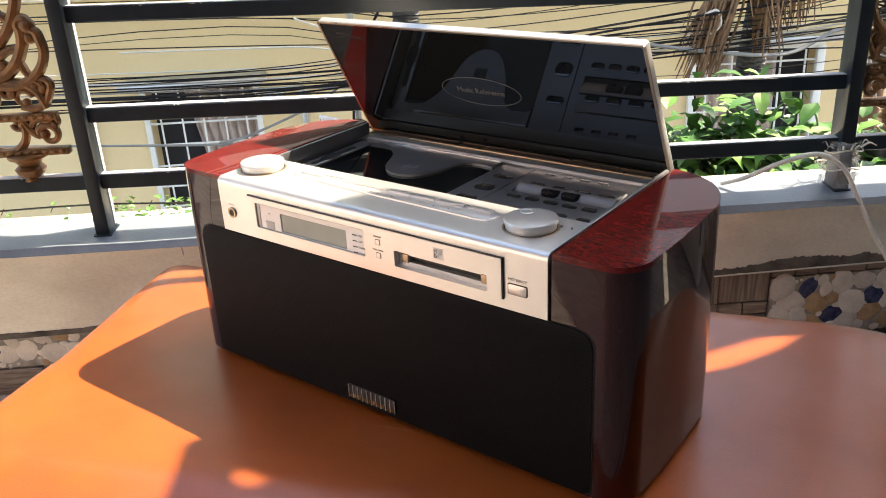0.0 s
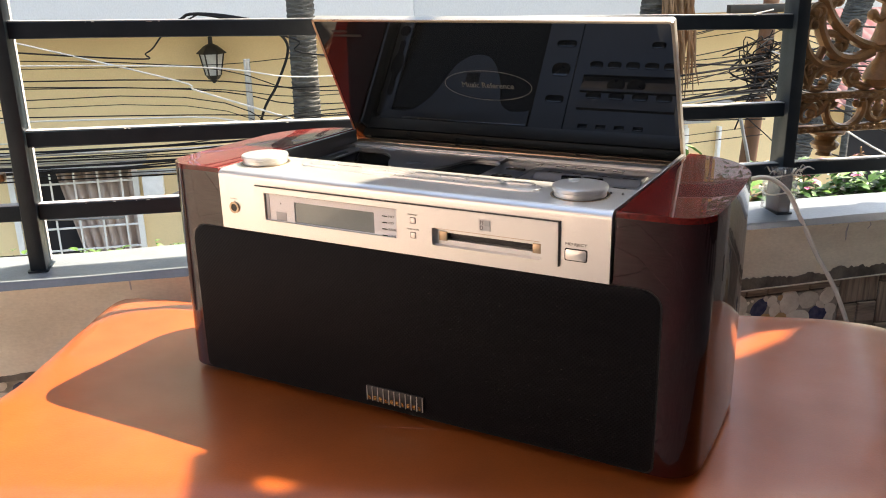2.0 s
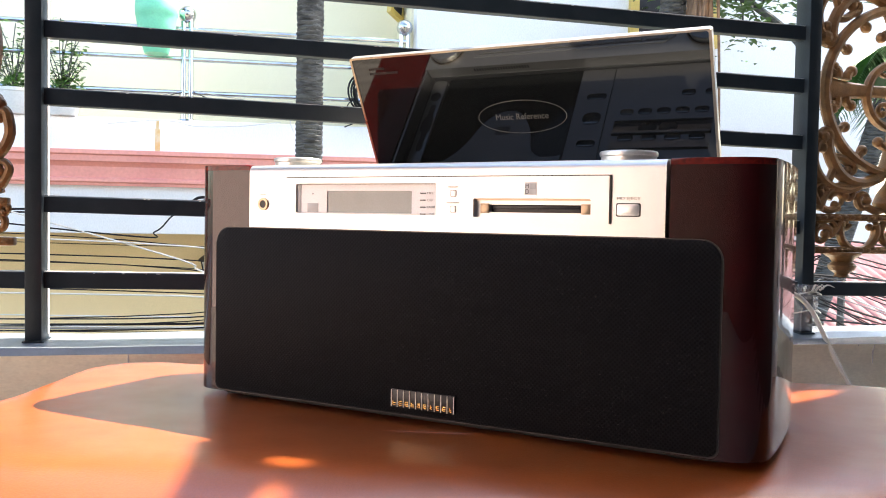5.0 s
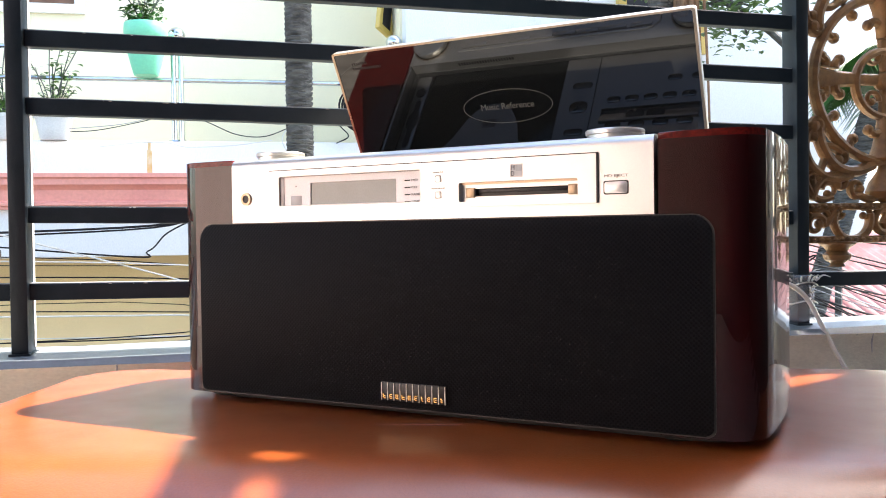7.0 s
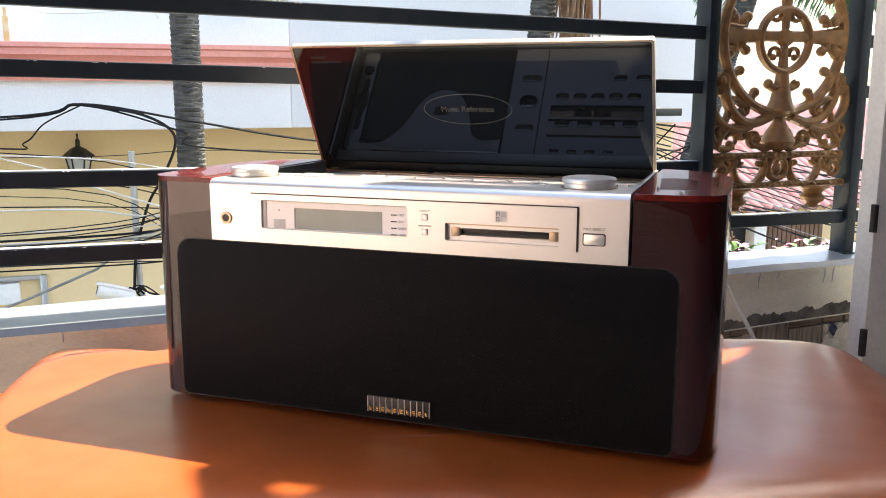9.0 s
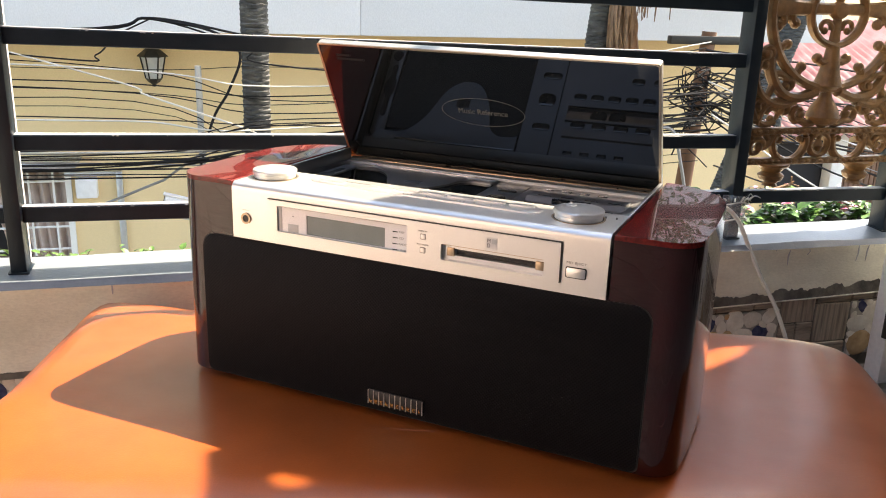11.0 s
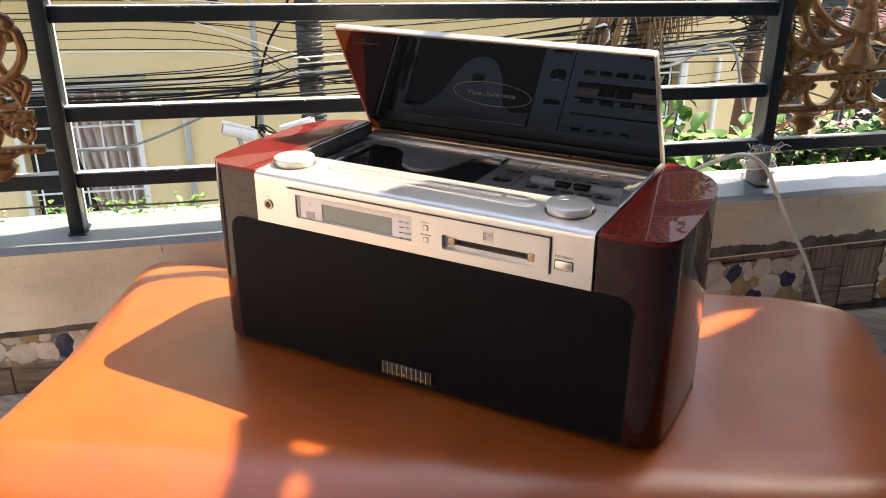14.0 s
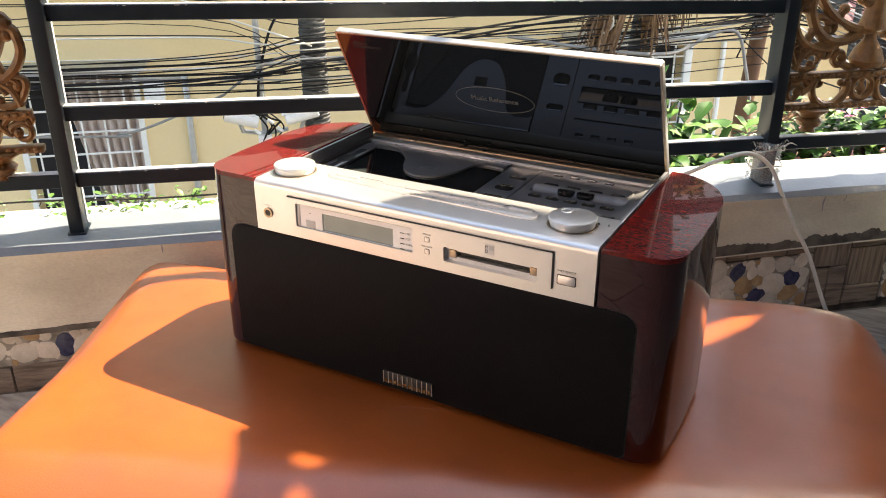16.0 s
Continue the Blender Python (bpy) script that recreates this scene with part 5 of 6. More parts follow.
for at, turn in (((-0.300, 3.08, 0.036), 16), ((-0.035, 3.08, 0.040), -14)):
    cm = thing("surveillance_camera", "white bullet surveillance camera on the pipe mast", "surveillance camera", street(*at), group="surveillance cameras")
    M = STREET @ Matrix.Translation(at) @ pose(0, 0, 0, 0, turn, 0)
    part("body", tube([(-0.075, 0, 0), (-0.07, 0, 0), (0.07, 0, 0), (0.075, 0, 0)], [0.024, 0.029, 0.029, 0.024], 20), WHITE_PLASTIC, cm, m=M)
    part("sun_hood", prism([(-0.085, -0.021), (0.060, -0.021), (0.060, 0.021), (-0.085, 0.021)], 0.024, 0.032, 0.0035), WHITE_PLASTIC, cm, m=M)
    part("lens", tube([(0.0751 * (1 if turn < 0 else -1), 0, 0), (0.078 * (1 if turn < 0 else -1), 0, 0)], 0.019, 16), BLACK, cm, m=M)
    part("mount", tube([(0.0, 0, -0.028), (0.02 * (1 if turn > 0 else -1), 0.01, -0.06)], 0.010, 8), GALVANISED, cm, m=M)

# ---- overhead wires ----
def wire(points, r, mat, label, n=5, group="overhead wires"):
    return solid("overhead_wire", tube(spline(points, 8), r, n), mat, label, "wire", group, m=STREET)


BUNDLES = (
    # along the street: stations (r, z), how many, spread in height, thickness
    (((-7, 0.62), (-1.1, 0.49), (0.1, 0.42), (1.3, 0.48), (2.2, 0.60)), 4, 0.026, 0.0030),
    (((-7, 0.48), (-1.1, 0.34), (0.1, 0.375), (1.2, 0.39), (2.22, 0.42)), 5, 0.024, 0.0034),
    (((-7, 0.40), (-1.1, 0.28), (0.1, 0.345), (1.0, 0.35), (2.2, 0.37)), 6, 0.024, 0.0036),
    (((-7, 0.34), (-1.1, 0.245), (0.1, 0.26), (1.0, 0.31), (2.2, 0.34)), 6, 0.024, 0.0042),
    (((-7, 0.26), (-1.1, 0.215), (0.1, 0.215), (1.0, 0.28), (2.2, 0.40)), 5, 0.016, 0.0036),
    (((-7, 0.75), (-1.1, 0.62), (0.1, 0.53), (1.3, 0.57), (2.2, 0.66)), 3, 0.030, 0.0026),
    (((-7, 0.08), (-1.1, 0.50), (0.1, 0.30), (1.3, 0.19), (2.2, 0.24)), 2, 0.035, 0.0026),
    (((2.22, 0.45), (3.2, 0.15), (5.0, -0.25), (8.0, -0.6)), 14, 0.07, 0.0040),
    (((2.22, 0.62), (3.4, 0.40), (5.2, 0.05), (9.0, -0.3)), 8, 0.06, 0.0040),
)
KINDS = ((CABLE, "sagging black overhead street wire"),) * 7 + ((CABLE_GREY, "sagging grey overhead street wire"), (CABLE_WHITE, "sagging pale overhead street wire"))
for pts, count, spread, thick in BUNDLES:
    for i in range(count):
        first, last = random.gauss(0, spread), random.gauss(0, spread * 3.0)
        sag = random.uniform(-0.07, 0.02)
        line = []
        for q, (r, z) in enumerate(pts):
            u = q / (len(pts) - 1)
            line.append((r, 3.1 + 0.05 * first / spread, z + first + (last - first) * u + sag * math.sin(math.pi * u) + random.gauss(0, spread * 0.8)))
        mat, lab = random.choice(KINDS)
        wire(line, thick * random.choice((0.7, 0.9, 1.0, 1.3)), mat, lab)
for line, r, mat, lab in (
    ([(-2.5, 3.1, 0.72), (-0.69, 3.1, 0.765), (-0.38, 3.1, 0.815), (0.03, 3.1, 0.745), (0.58, 3.1, 0.65), (1.6, 3.1, 0.55)], 0.005, CABLE, "black wire tied in a knot"),
    ([(-2.5, 3.12, 0.70), (-0.69, 3.12, 0.755), (-0.38, 3.1, 0.81), (0.0, 3.1, 0.70), (0.2, 3.1, 0.62), (2.2, 3.1, 0.50)], 0.004, CABLE, "black wire tied in a knot"),
    ([(-0.38, 3.1, 0.812), (-0.52, 3.1, 0.74), (-0.60, 3.1, 0.665), (-0.75, 3.1, 0.65), (-2.2, 3.1, 0.80)], 0.0035, CABLE, "slack black wire over the street"),
    ([(-0.36, 3.1, 0.810), (-0.15, 3.1, 0.77), (-0.03, 3.12, 0.68), (-0.08, 3.14, 0.52), (-0.15, 3.14, 0.40), (-0.21, 3.14, 0.20), (-0.23, 3.13, 0.02)], 0.0062, CABLE, "black wire hanging down to the mast"),
    ([(-3.0, 3.1, 1.25), (-0.70, 3.1, 0.61), (-0.41, 3.1, 0.50), (-0.05, 3.1, 0.37), (0.03, 3.14, 0.33)], 0.004, CABLE_WHITE, "white wire running down to the palm"),
    ([(-0.37, 3.1, 0.14), (-0.21, 3.1, 0.25), (-0.06, 3.1, 0.30), (0.2, 3.1, 0.26), (1.0, 3.1, 0.22)], 0.006, CABLE_GREY, "thick grey cable over the street"),
    ([(-4.0, 3.1, 0.15), (-1.07, 3.1, -0.01), (-0.83, 3.1, -0.01), (-0.68, 3.1, 0.02), (-0.37, 3.1, 0.14)], 0.006, CABLE_GREY, "thick grey cable over the street"),
    ([(0.9, 3.05, 0.36), (1.39, 3.05, 0.275), (1.70, 3.05, 0.255), (1.90, 3.05, 0.34), (2.02, 3.05, 0.33), (2.09, 3.06, 0.16), (2.17, 3.12, -0.01)], 0.009, CABLE_GREY, "thick grey cable looped on the pole"),
    ([(-1.2, 3.1, 0.41), (-0.72, 3.1, 0.40), (-0.4, 3.1, 0.39), (-0.11, 3.1, 0.35), (0.4, 3.1, 0.37)], 0.0042, CABLE_WHITE, "white and black twisted wire"),
    ([(1.30, 3.02, 0.44), (1.36, 3.02, 0.46), (1.38, 3.02, 0.40), (1.34, 3.02, 0.36)], 0.006, CABLE_WHITE, "white cable tie round wires"),
    ([(-0.805, 6.35, 1.690), (-1.036, 6.35, 1.623), (-1.359, 6.35, 1.552), (-1.574, 6.35, 1.535)], 0.0035, CABLE, "thin dark wire along the balcony"),
    ([(-0.806, 6.36, 1.705), (-1.167, 6.36, 1.604), (-1.581, 6.36, 1.559)], 0.003, CABLE_GREY, "thin grey wire along the balcony"),
    ([(-0.739, 6.35, 1.693), (-0.539, 6.35, 1.614), (-0.335, 6.35, 1.526), (-0.128, 6.35, 1.511), (0.048, 6.35, 1.573), (0.126, 6.35, 1.619)], 0.004, CABLE, "thin dark wire along the balcony"),
    ([(-0.733, 6.36, 1.702), (-0.369, 6.36, 1.652), (-0.022, 6.36, 1.613), (0.138, 6.36, 1.628)], 0.003, CABLE_GREY, "thin grey wire along the balcony"),
    ([(0.155, 6.34, 1.641), (0.055, 6.34, 1.565), (0.019, 6.34, 1.492), (0.047, 6.34, 1.404)], 0.004, CABLE_WHITE, "thin white wire before the wall"),
    ([(-1.359, 6.33, 1.422), (-1.037, 6.33, 1.457), (-0.841, 6.33, 1.452), (-0.708, 6.33, 1.424), (-0.370, 6.33, 1.438), (-0.058, 6.33, 1.480)], 0.004, CABLE_WHITE, "white wire lying along the parapet top"),
):
    wire(line, r, mat, lab)
coil = thing("cable_coil", "coil of black cable hanging on the wall", "cable coil", street(0.67, 6.32, 1.45))
for i in range(11):
    a0, dx, dz, k = random.uniform(0, 6), random.gauss(0, 0.018), random.gauss(0, 0.02), random.uniform(0.86, 1.12)
    pts = [(0.67 + dx + (0.155 + 0.014 * math.sin(a * 0.9 + i)) * k * math.cos(a0 + a), 6.37 - 0.008 * i, 1.74 + dz + (0.165 + 0.012 * math.cos(a + i)) * k * math.sin(a0 + a)) for a in [2 * math.pi * j / 26 for j in range(27)]]
    part("turn", tube(pts, random.choice((0.005, 0.006, 0.008)), 6), CABLE, coil, m=STREET)
for end in (-0.20, 0.17):
    part("loose_end", tube(spline([(0.67 + end * 0.7, 6.33, 1.70), (0.67 + end, 6.33, 1.62), (0.67 + end * 0.6, 6.33, 1.52), (0.67 + end * 1.1, 6.33, 1.46)], 5), 0.005, 6), CABLE, coil, m=STREET)
part("hook", tube([(0.67, 6.41, 1.93), (0.67, 6.30, 1.90), (0.67, 6.29, 1.93)], 0.008, 6), GALVANISED, coil, m=STREET)

# ---- green beyond the parapet ----
shrub = thing("leafy_shrub", "bright green leafy shrub beyond the parapet", "shrub", street(1.1, 1.9, GROUND_Z))
bm = bmesh.new()
tops = [(random.uniform(0.8, 1.42), 1.9 + random.gauss(0, 0.08), random.uniform(-0.16, 0.13)) for _ in range(64)] + [(random.uniform(0.82, 1.2), 1.9 + random.gauss(0, 0.07), random.uniform(0.12, 0.24)) for _ in range(20)] + [(1.36, 1.88, 0.25), (1.20, 1.9, 0.34), (0.96, 1.9, 0.36), (1.02, 1.9, 0.33)]
stems(bm, (1.12, 1.95, -0.6), tops, 0.004)
tube([(1.12, 1.95, GROUND_Z), (1.12, 1.95, -0.6)], 0.02, 8, bm)
part("stems", bm, BARK, shrub, m=STREET)
for k, mat in ((0, LEAF), (1, LEAF_LIGHT)):
    bm = bmesh.new()
    for q in tops:
        c = Vector(q)
        leaf_spray(4 if k else 10, c, (0.055, 0.05, 0.05), 0.082, bm, droop=1.1)
        leaf_spray(2 if k else 11, c - Vector((0, 0, 0.12)), (0.07, 0.06, 0.07), 0.080, bm, droop=1.1)
    part("leaves", bm, mat, shrub, m=STREET, kind="stuff")
bm = bmesh.new()
pts = [(1.25, 1.9, 0.10), (1.5, 1.9, 0.22), (1.62, 1.9, 0.27), (1.85, 1.9, 0.33)]
tube(spline(pts, 8), 0.006, 6, bm)
for i in range(60):
    q = spline(pts, 8)[random.randrange(8, 25)]
    tube([q, q + Vector((random.gauss(0, 0.02), random.gauss(0, 0.02), random.gauss(0.01, 0.02)))], 0.003, 4, bm)
solid("dry_vine", bm, STRAW, "dry brown vine twig across the gap", "vine", m=STREET)

shelf = thing("plant_shelf", "pinkish rail with a row of small black pots", "plant shelf", street(2.0, 1.9, 0.05))
part("rail", box(1.45, 3.0, 1.86, 1.98, 0.075, 0.105, 0.006), PINK, shelf, m=STREET)
for r in (1.5, 2.9):
    part("leg", box(r - 0.02, r + 0.02, 1.9, 1.94, GROUND_Z, 0.08), BROWN_WOOD, shelf, m=STREET)
for i in range(13):
    r = 1.52 + 0.11 * i
    t = thing("flower_pot", "small black pot with green sprouts and purple flowers", "flower pot", street(r, 1.92, 0.105), group="pots on the shelf")
    part("pot", lathe([(0, 0), (0.033, 0), (0.045, 0.085), (0.048, 0.085), (0.048, 0.095), (0.04, 0.095), (0, 0.08)], 16, (r, 1.92, 0.105)), BLACK, t, m=STREET)
    for mat, cnt, sz, up in ((LEAF, 40, 0.055, 0.25), (LEAF_LIGHT, 22, 0.05, 0.3)):
        bm = bmesh.new()
        leaf_spray(cnt, (r, 1.92, 0.200), (0.040, 0.03, 0.036), sz, bm, up=up)
        leaf_spray(cnt // 3, (r, 1.88, 0.140), (0.045, 0.012, 0.022), sz, bm, droop=0.9)
        part("leaves", bm, mat, t, m=STREET, kind="stuff")
    if i % 2:
        bm = bmesh.new()
        leaf_spray(16, (r + 0.02, 1.9, 0.27), (0.03, 0.02, 0.025), 0.03, bm)
        part("petals", bm, PETAL, t, "purple petals", m=STREET, kind="stuff")

bm = bmesh.new()
for i in range(50):
    r = random.choice((random.uniform(-0.62, -0.10), random.uniform(-0.62, -0.10), random.uniform(-1.3, 0.6)))
    leaf_spray(6, (r, 1.0 + random.uniform(-0.03, 0.06), 0.418 + random.uniform(0, 0.020)), (0.020, 0.02, 0.014), 0.020, bm, up=0.4)
solid("weeds", bm, LEAF_LIGHT, "small green weeds growing outside the ledge", "weeds", kind="stuff", m=STREET)
bm = bmesh.new()
pts = [(-1.6 + 0.2 * i, 1.0, 0.455 + 0.006 * math.sin(i * 1.7)) for i in range(9)]
tube(spline(pts, 6), 0.0022, 5, bm)
for i in range(16):
    q = Vector((-1.5 + 0.1 * i, 1.0, 0.455))
    tube([q + Vector((-0.004, 0, -0.006)), q + Vector((0.004, 0, 0.007))], 0.0011, 4, bm)
solid("barbed_wire", bm, CABLE, "thin rusty barbed wire outside the ledge", "wire", m=STREET)
part("weed_bed", box(-3.2, 2.6, BACK_N + 0.008, 1.10, 0.30, 0.405), PLASTER, parapet, m=STREET)

# ---- cast ornament panels in the railing ----
def curl(cx, cz, r0, r1, a0, a1, k=26):
    """A spiral in the panel's plane, from radius r0 at angle a0 to r1 at a1 (degrees)."""
    return [(cx + (r0 + (r1 - r0) * i / k) * math.cos(radians(a0 + (a1 - a0) * i / k)), cz + (r0 + (r1 - r0) * i / k) * math.sin(radians(a0 + (a1 - a0) * i / k))) for i in range(k + 1)]


def ornament(cx, label):
    t = thing("railing_ornament", label, "railing ornament", street(cx, 0.539, 0.666), group="railing ornaments")
    N = 0.539

    def bar(name, pts, r, knob=True, flip=False, taper=0.55):
        pts = [(q.x, q.z) for q in spline([((-x if flip else x) + cx, N, z) for x, z in pts], 3)]
        k = len(pts)
        r *= 1.22
        bm = tube([(x, N, z) for x, z in pts], [r * (1 - (1 - taper) * i / (k - 1)) for i in range(k)], 8, flat=1.25, side=(0, 1, 0))
        if knob:
            ball((pts[-1][0], N, pts[-1][1]), r * 1.25, bm, 10)
        return part(name, bm, BRONZE, t, m=STREET)

    def ring(name, rx, rz, cz, r):
        pts = [(cx + rx * math.cos(2 * math.pi * i / 64), N, cz + rz * math.sin(2 * math.pi * i / 64)) for i in range(65)]
        return part(name, tube(pts, r, 8, flat=1.3, side=(0, 1, 0), ends=False), BRONZE, t, m=STREET)

    for s in (1, -1):
        # lower half, and the same turned over above the cross
        def z_(z):
            return z if s == 1 else 1.915 - z

        def up(pts):
            return [(x, z_(z)) for x, z in pts]
        for fl in (False, True):
            # baluster foot
            if s == 1:
                fx = cx + (-0.084 if fl else 0.084)
                part("baluster_foot", lathe([(0, 0.664), (0.013, 0.664), (0.010, 0.669), (0.019, 0.675), (0.022, 0.682), (0.015, 0.688), (0.020, 0.694), (0.028, 0.699), (0.028, 0.703), (0, 0.703)], 14, (fx, N, 0)), BRONZE, t, m=STREET)
            # open rings and curls between the two bands
            bar("ring", up(curl(0.0, 0.7345, 0.0185, 0.0185, -90, 90, 16)), 0.0048, knob=False, flip=fl, taper=1.0)
            bar("ring", up(curl(0.058, 0.738, 0.032, 0.032, 165, 375, 24)), 0.0056, flip=fl, taper=0.9)
            bar("scroll", up([(0.090, 0.752), (0.098, 0.738), (0.108, 0.729)] + curl(0.122, 0.729, 0.0155, 0.007, 150, -190, 22)), 0.0052, flip=fl)
            bar("scroll", up([(0.096, 0.740), (0.108, 0.752), (0.124, 0.750)] + curl(0.132, 0.747, 0.008, 0.004, 100, -90, 10)), 0.0044, flip=fl)
            bar("scroll", up(curl(0.034, 0.745, 0.010, 0.005, 60, 330, 18)), 0.0040, flip=fl)
            bar("scroll", up(curl(0.083, 0.747, 0.009, 0.005, 180, 480, 18)), 0.0038, flip=fl)
            # scrolls between the upper band and the oval
            bar("scroll", up([(0.012, 0.772), (0.028, 0.768), (0.044, 0.774)] + curl(0.050, 0.786, 0.013, 0.006, -80, 200, 18)), 0.0052, flip=fl)
            bar("scroll", up([(0.128, 0.768), (0.120, 0.790), (0.104, 0.803), (0.082, 0.806)] + curl(0.080, 0.793, 0.013, 0.005, 90, 330, 18)), 0.0055, flip=fl)
            bar("scroll", up(curl(0.098, 0.782, 0.014, 0.006, 10, 300, 18)), 0.0042, flip=fl)
            bar("leaf_scroll", up([(0.022, 0.822), (0.050, 0.812), (0.078, 0.815), (0.100, 0.832), (0.114, 0.858), (0.116, 0.875)] + curl(0.122, 0.884, 0.009, 0.004, 230, -40, 14)), 0.0075, flip=fl, taper=0.7)
            bar("scroll", up([(0.112, 0.850), (0.094, 0.850), (0.080, 0.842)] + curl(0.077, 0.832, 0.010, 0.005, 80, 330, 14)), 0.0055, flip=fl)
            bar("scroll", up([(0.104, 0.835), (0.112, 0.815), (0.122, 0.806)] + curl(0.120, 0.798, 0.008, 0.004, 70, -200, 12)), 0.0048, flip=fl)
            bar("scroll", up([(0.094, 0.772), (0.112, 0.768), (0.128, 0.776), (0.137, 0.792)] + curl(0.128, 0.800, 0.011, 0.005, -10, 260, 16)), 0.0050, flip=fl)
            bar("scroll", up([(0.060, 0.806), (0.084, 0.800), (0.110, 0.806), (0.130, 0.822), (0.140, 0.845), (0.137, 0.868)] + curl(0.128, 0.868, 0.009, 0.004, 0, 220, 12)), 0.0062, flip=fl, taper=0.75)
            # hooks on the oval
            for a, b in ((-32, 0.012), (-58, 0.011), (-12, 0.010)):
                q = radians(a)
                px, pz = 0.122 * math.cos(q), 0.954 + 0.126 * math.sin(q)
                nx, nz = -math.cos(q), -math.sin(q)
                bar("hook", up([(px, pz), (px + nx * b * 0.8, pz + nz * b * 0.8 + 0.003), (px + nx * b * 1.5, pz + nz * b * 1.5 + 0.001)]), 0.0058, flip=fl, taper=0.8)
            # arm of the cross
            if s == 1:
                w = [(0.044, 0.9545), (0.07, 0.9545), (0.09, 0.9545), (0.122, 0.9545)]
                bm = tube([(cx + (-x if fl else x), N, z) for x, z in w], [0.011, 0.012, 0.014, 0.020], 8, flat=0.5, side=(0, 1, 0))
                part("cross_arm", bm, BRONZE, t, m=STREET)
            bar("hook", up([(0.088, 0.944), (0.086, 0.936), (0.079, 0.931)]), 0.006, flip=fl, taper=0.9)
            bar("hook", up([(0.104, 0.942), (0.103, 0.932), (0.110, 0.926)]), 0.006, flip=fl, taper=0.9)
            bar("hook", up([(0.010, 0.872), (0.020, 0.870), (0.028, 0.876)]), 0.0058, flip=fl, taper=0.9)
            bar("scroll", up(curl(0.022, 0.925, 0.013, 0.005, 200, -90, 16)), 0.0040, flip=fl)
        # upright arm, vase and bands
        part("stem", lathe([(0, z_(0.898)), (0.011, z_(0.896)), (0.013, z_(0.875)), (0.018, z_(0.850)), (0.024, z_(0.832)), (0.015, z_(0.826)), (0, z_(0.826))], 14, (cx, N, 0)), BRONZE, t, m=STREET)
        part("vase", lathe([(0, z_(0.826)), (0.008, z_(0.824)), (0.011, z_(0.812)), (0.022, z_(0.796)), (0.028, z_(0.780)), (0.023, z_(0.770)), (0.008, z_(0.764)), (0, z_(0.760))], 16, (cx, N, 0)), BRONZE, t, m=STREET)
        for zc, hw in ((0.757, 0.139), (0.706, 0.146)):
            bm = box(cx - hw, cx + hw, N - 0.008, N + 0.008, z_(zc) - 0.0055, z_(zc) + 0.0055, 0.002)
            band = part("band", bm, BRONZE, t, m=STREET)
            for i in range(int(hw * 2 / 0.012)):
                x = cx - hw + 0.006 + 0.012 * i
                part("bead", ball((x, N - 0.008, z_(zc)), 0.0042, None, 8, (1.1, 0.6, 0.8)), BRONZE, band, m=STREET)
        part("spindle", lathe([(0, z_(0.712)), (0.006, z_(0.714)), (0.004, z_(0.722)), (0.009, z_(0.731)), (0.004, z_(0.742)), (0.006, z_(0.750)), (0, z_(0.752))], 12, (cx, N, 0)), BRONZE, t, m=STREET)
    ring("oval_ring", 0.124, 0.128, 0.955, 0.0080)
    ring("inner_ring", 0.051, 0.051, 0.948, 0.0066)
    for sg in (-1, 1):
        part("cross_upright", tube([(cx, N, 0.9545 + sg * 0.012), (cx, N, 0.9545 + sg * 0.040), (cx, N, 0.9545 + sg * 0.062)], [0.008, 0.010, 0.0115], 8, flat=0.6, side=(0, 1, 0)), BRONZE, t, m=STREET)
        part("cross_bar", tube([(cx + sg * 0.010, N, 0.9545), (cx + sg * 0.048, N, 0.9545)], 0.0095, 8, flat=0.6, side=(0, 1, 0)), BRONZE, t, m=STREET)
    part("hub", lathe([(0.012, -0.010), (0.016, 0), (0.012, 0.010), (0, 0.012), (0, -0.012), (0.012, -0.010)], 16, (0, 0, 0), m=Matrix.Translation((cx, N, 0.952)) @ pose(0, 0, 0, 90)), BRONZE, t, m=STREET)
    return t


ornament(0.8395, "bronze painted cast scrollwork panel between railing posts")
ornament(-0.592, "bronze painted cast scrollwork panel lit by the sun")

# ---- white door leaf beside the ornament ----
door = thing("door_1", "white painted door leaf standing open on the balcony", "door", street(1.2, 0.41, FLOOR_Z), kind="structure")
DR, DN = 0.905, 0.40
part("edge_stile", box(DR, DR + 0.085, DN - 0.018, DN + 0.018, FLOOR_Z + 0.012, 2.22, 0.003), WHITE_PAINT, door, m=STREET)
part("far_stile", box(DR + 0.515, DR + 0.60, DN - 0.018, DN + 0.018, FLOOR_Z + 0.012, 2.22, 0.003), WHITE_PAINT, door, m=STREET)
for z0, z1 in ((FLOOR_Z + 0.012, 0.52), (1.25, 1.35), (2.12, 2.22)):
    part("rail", box(DR + 0.0852, DR + 0.5148, DN - 0.016, DN + 0.016, z0, z1, 0.003), WHITE_PAINT, door, m=STREET)
for z0, z1 in ((0.52, 1.25), (1.35, 2.12)):
    part("panel", box(DR + 0.0853, DR + 0.5147, DN - 0.006, DN + 0.006, z0 + 0.0005, z1 - 0.0005), WHITE_PAINT, door, m=STREET)
    part("bead_moulding", frame_shape(rounded(DR + 0.086, DR + 0.514, z0 + 0.001, z1 - 0.001, 0), rounded(DR + 0.102, DR + 0.498, z0 + 0.017, z1 - 0.017, 0), DN - 0.012, DN - 0.0065, axes="xzy"), WHITE_PAINT, door, m=STREET)
for z in (0.46, 0.665):
    part("hinge", tube([(DR - 0.004, DN - 0.02, z - 0.022), (DR - 0.004, DN - 0.02, z + 0.022)], 0.006, 10), LANTERN_METAL, door, m=STREET)
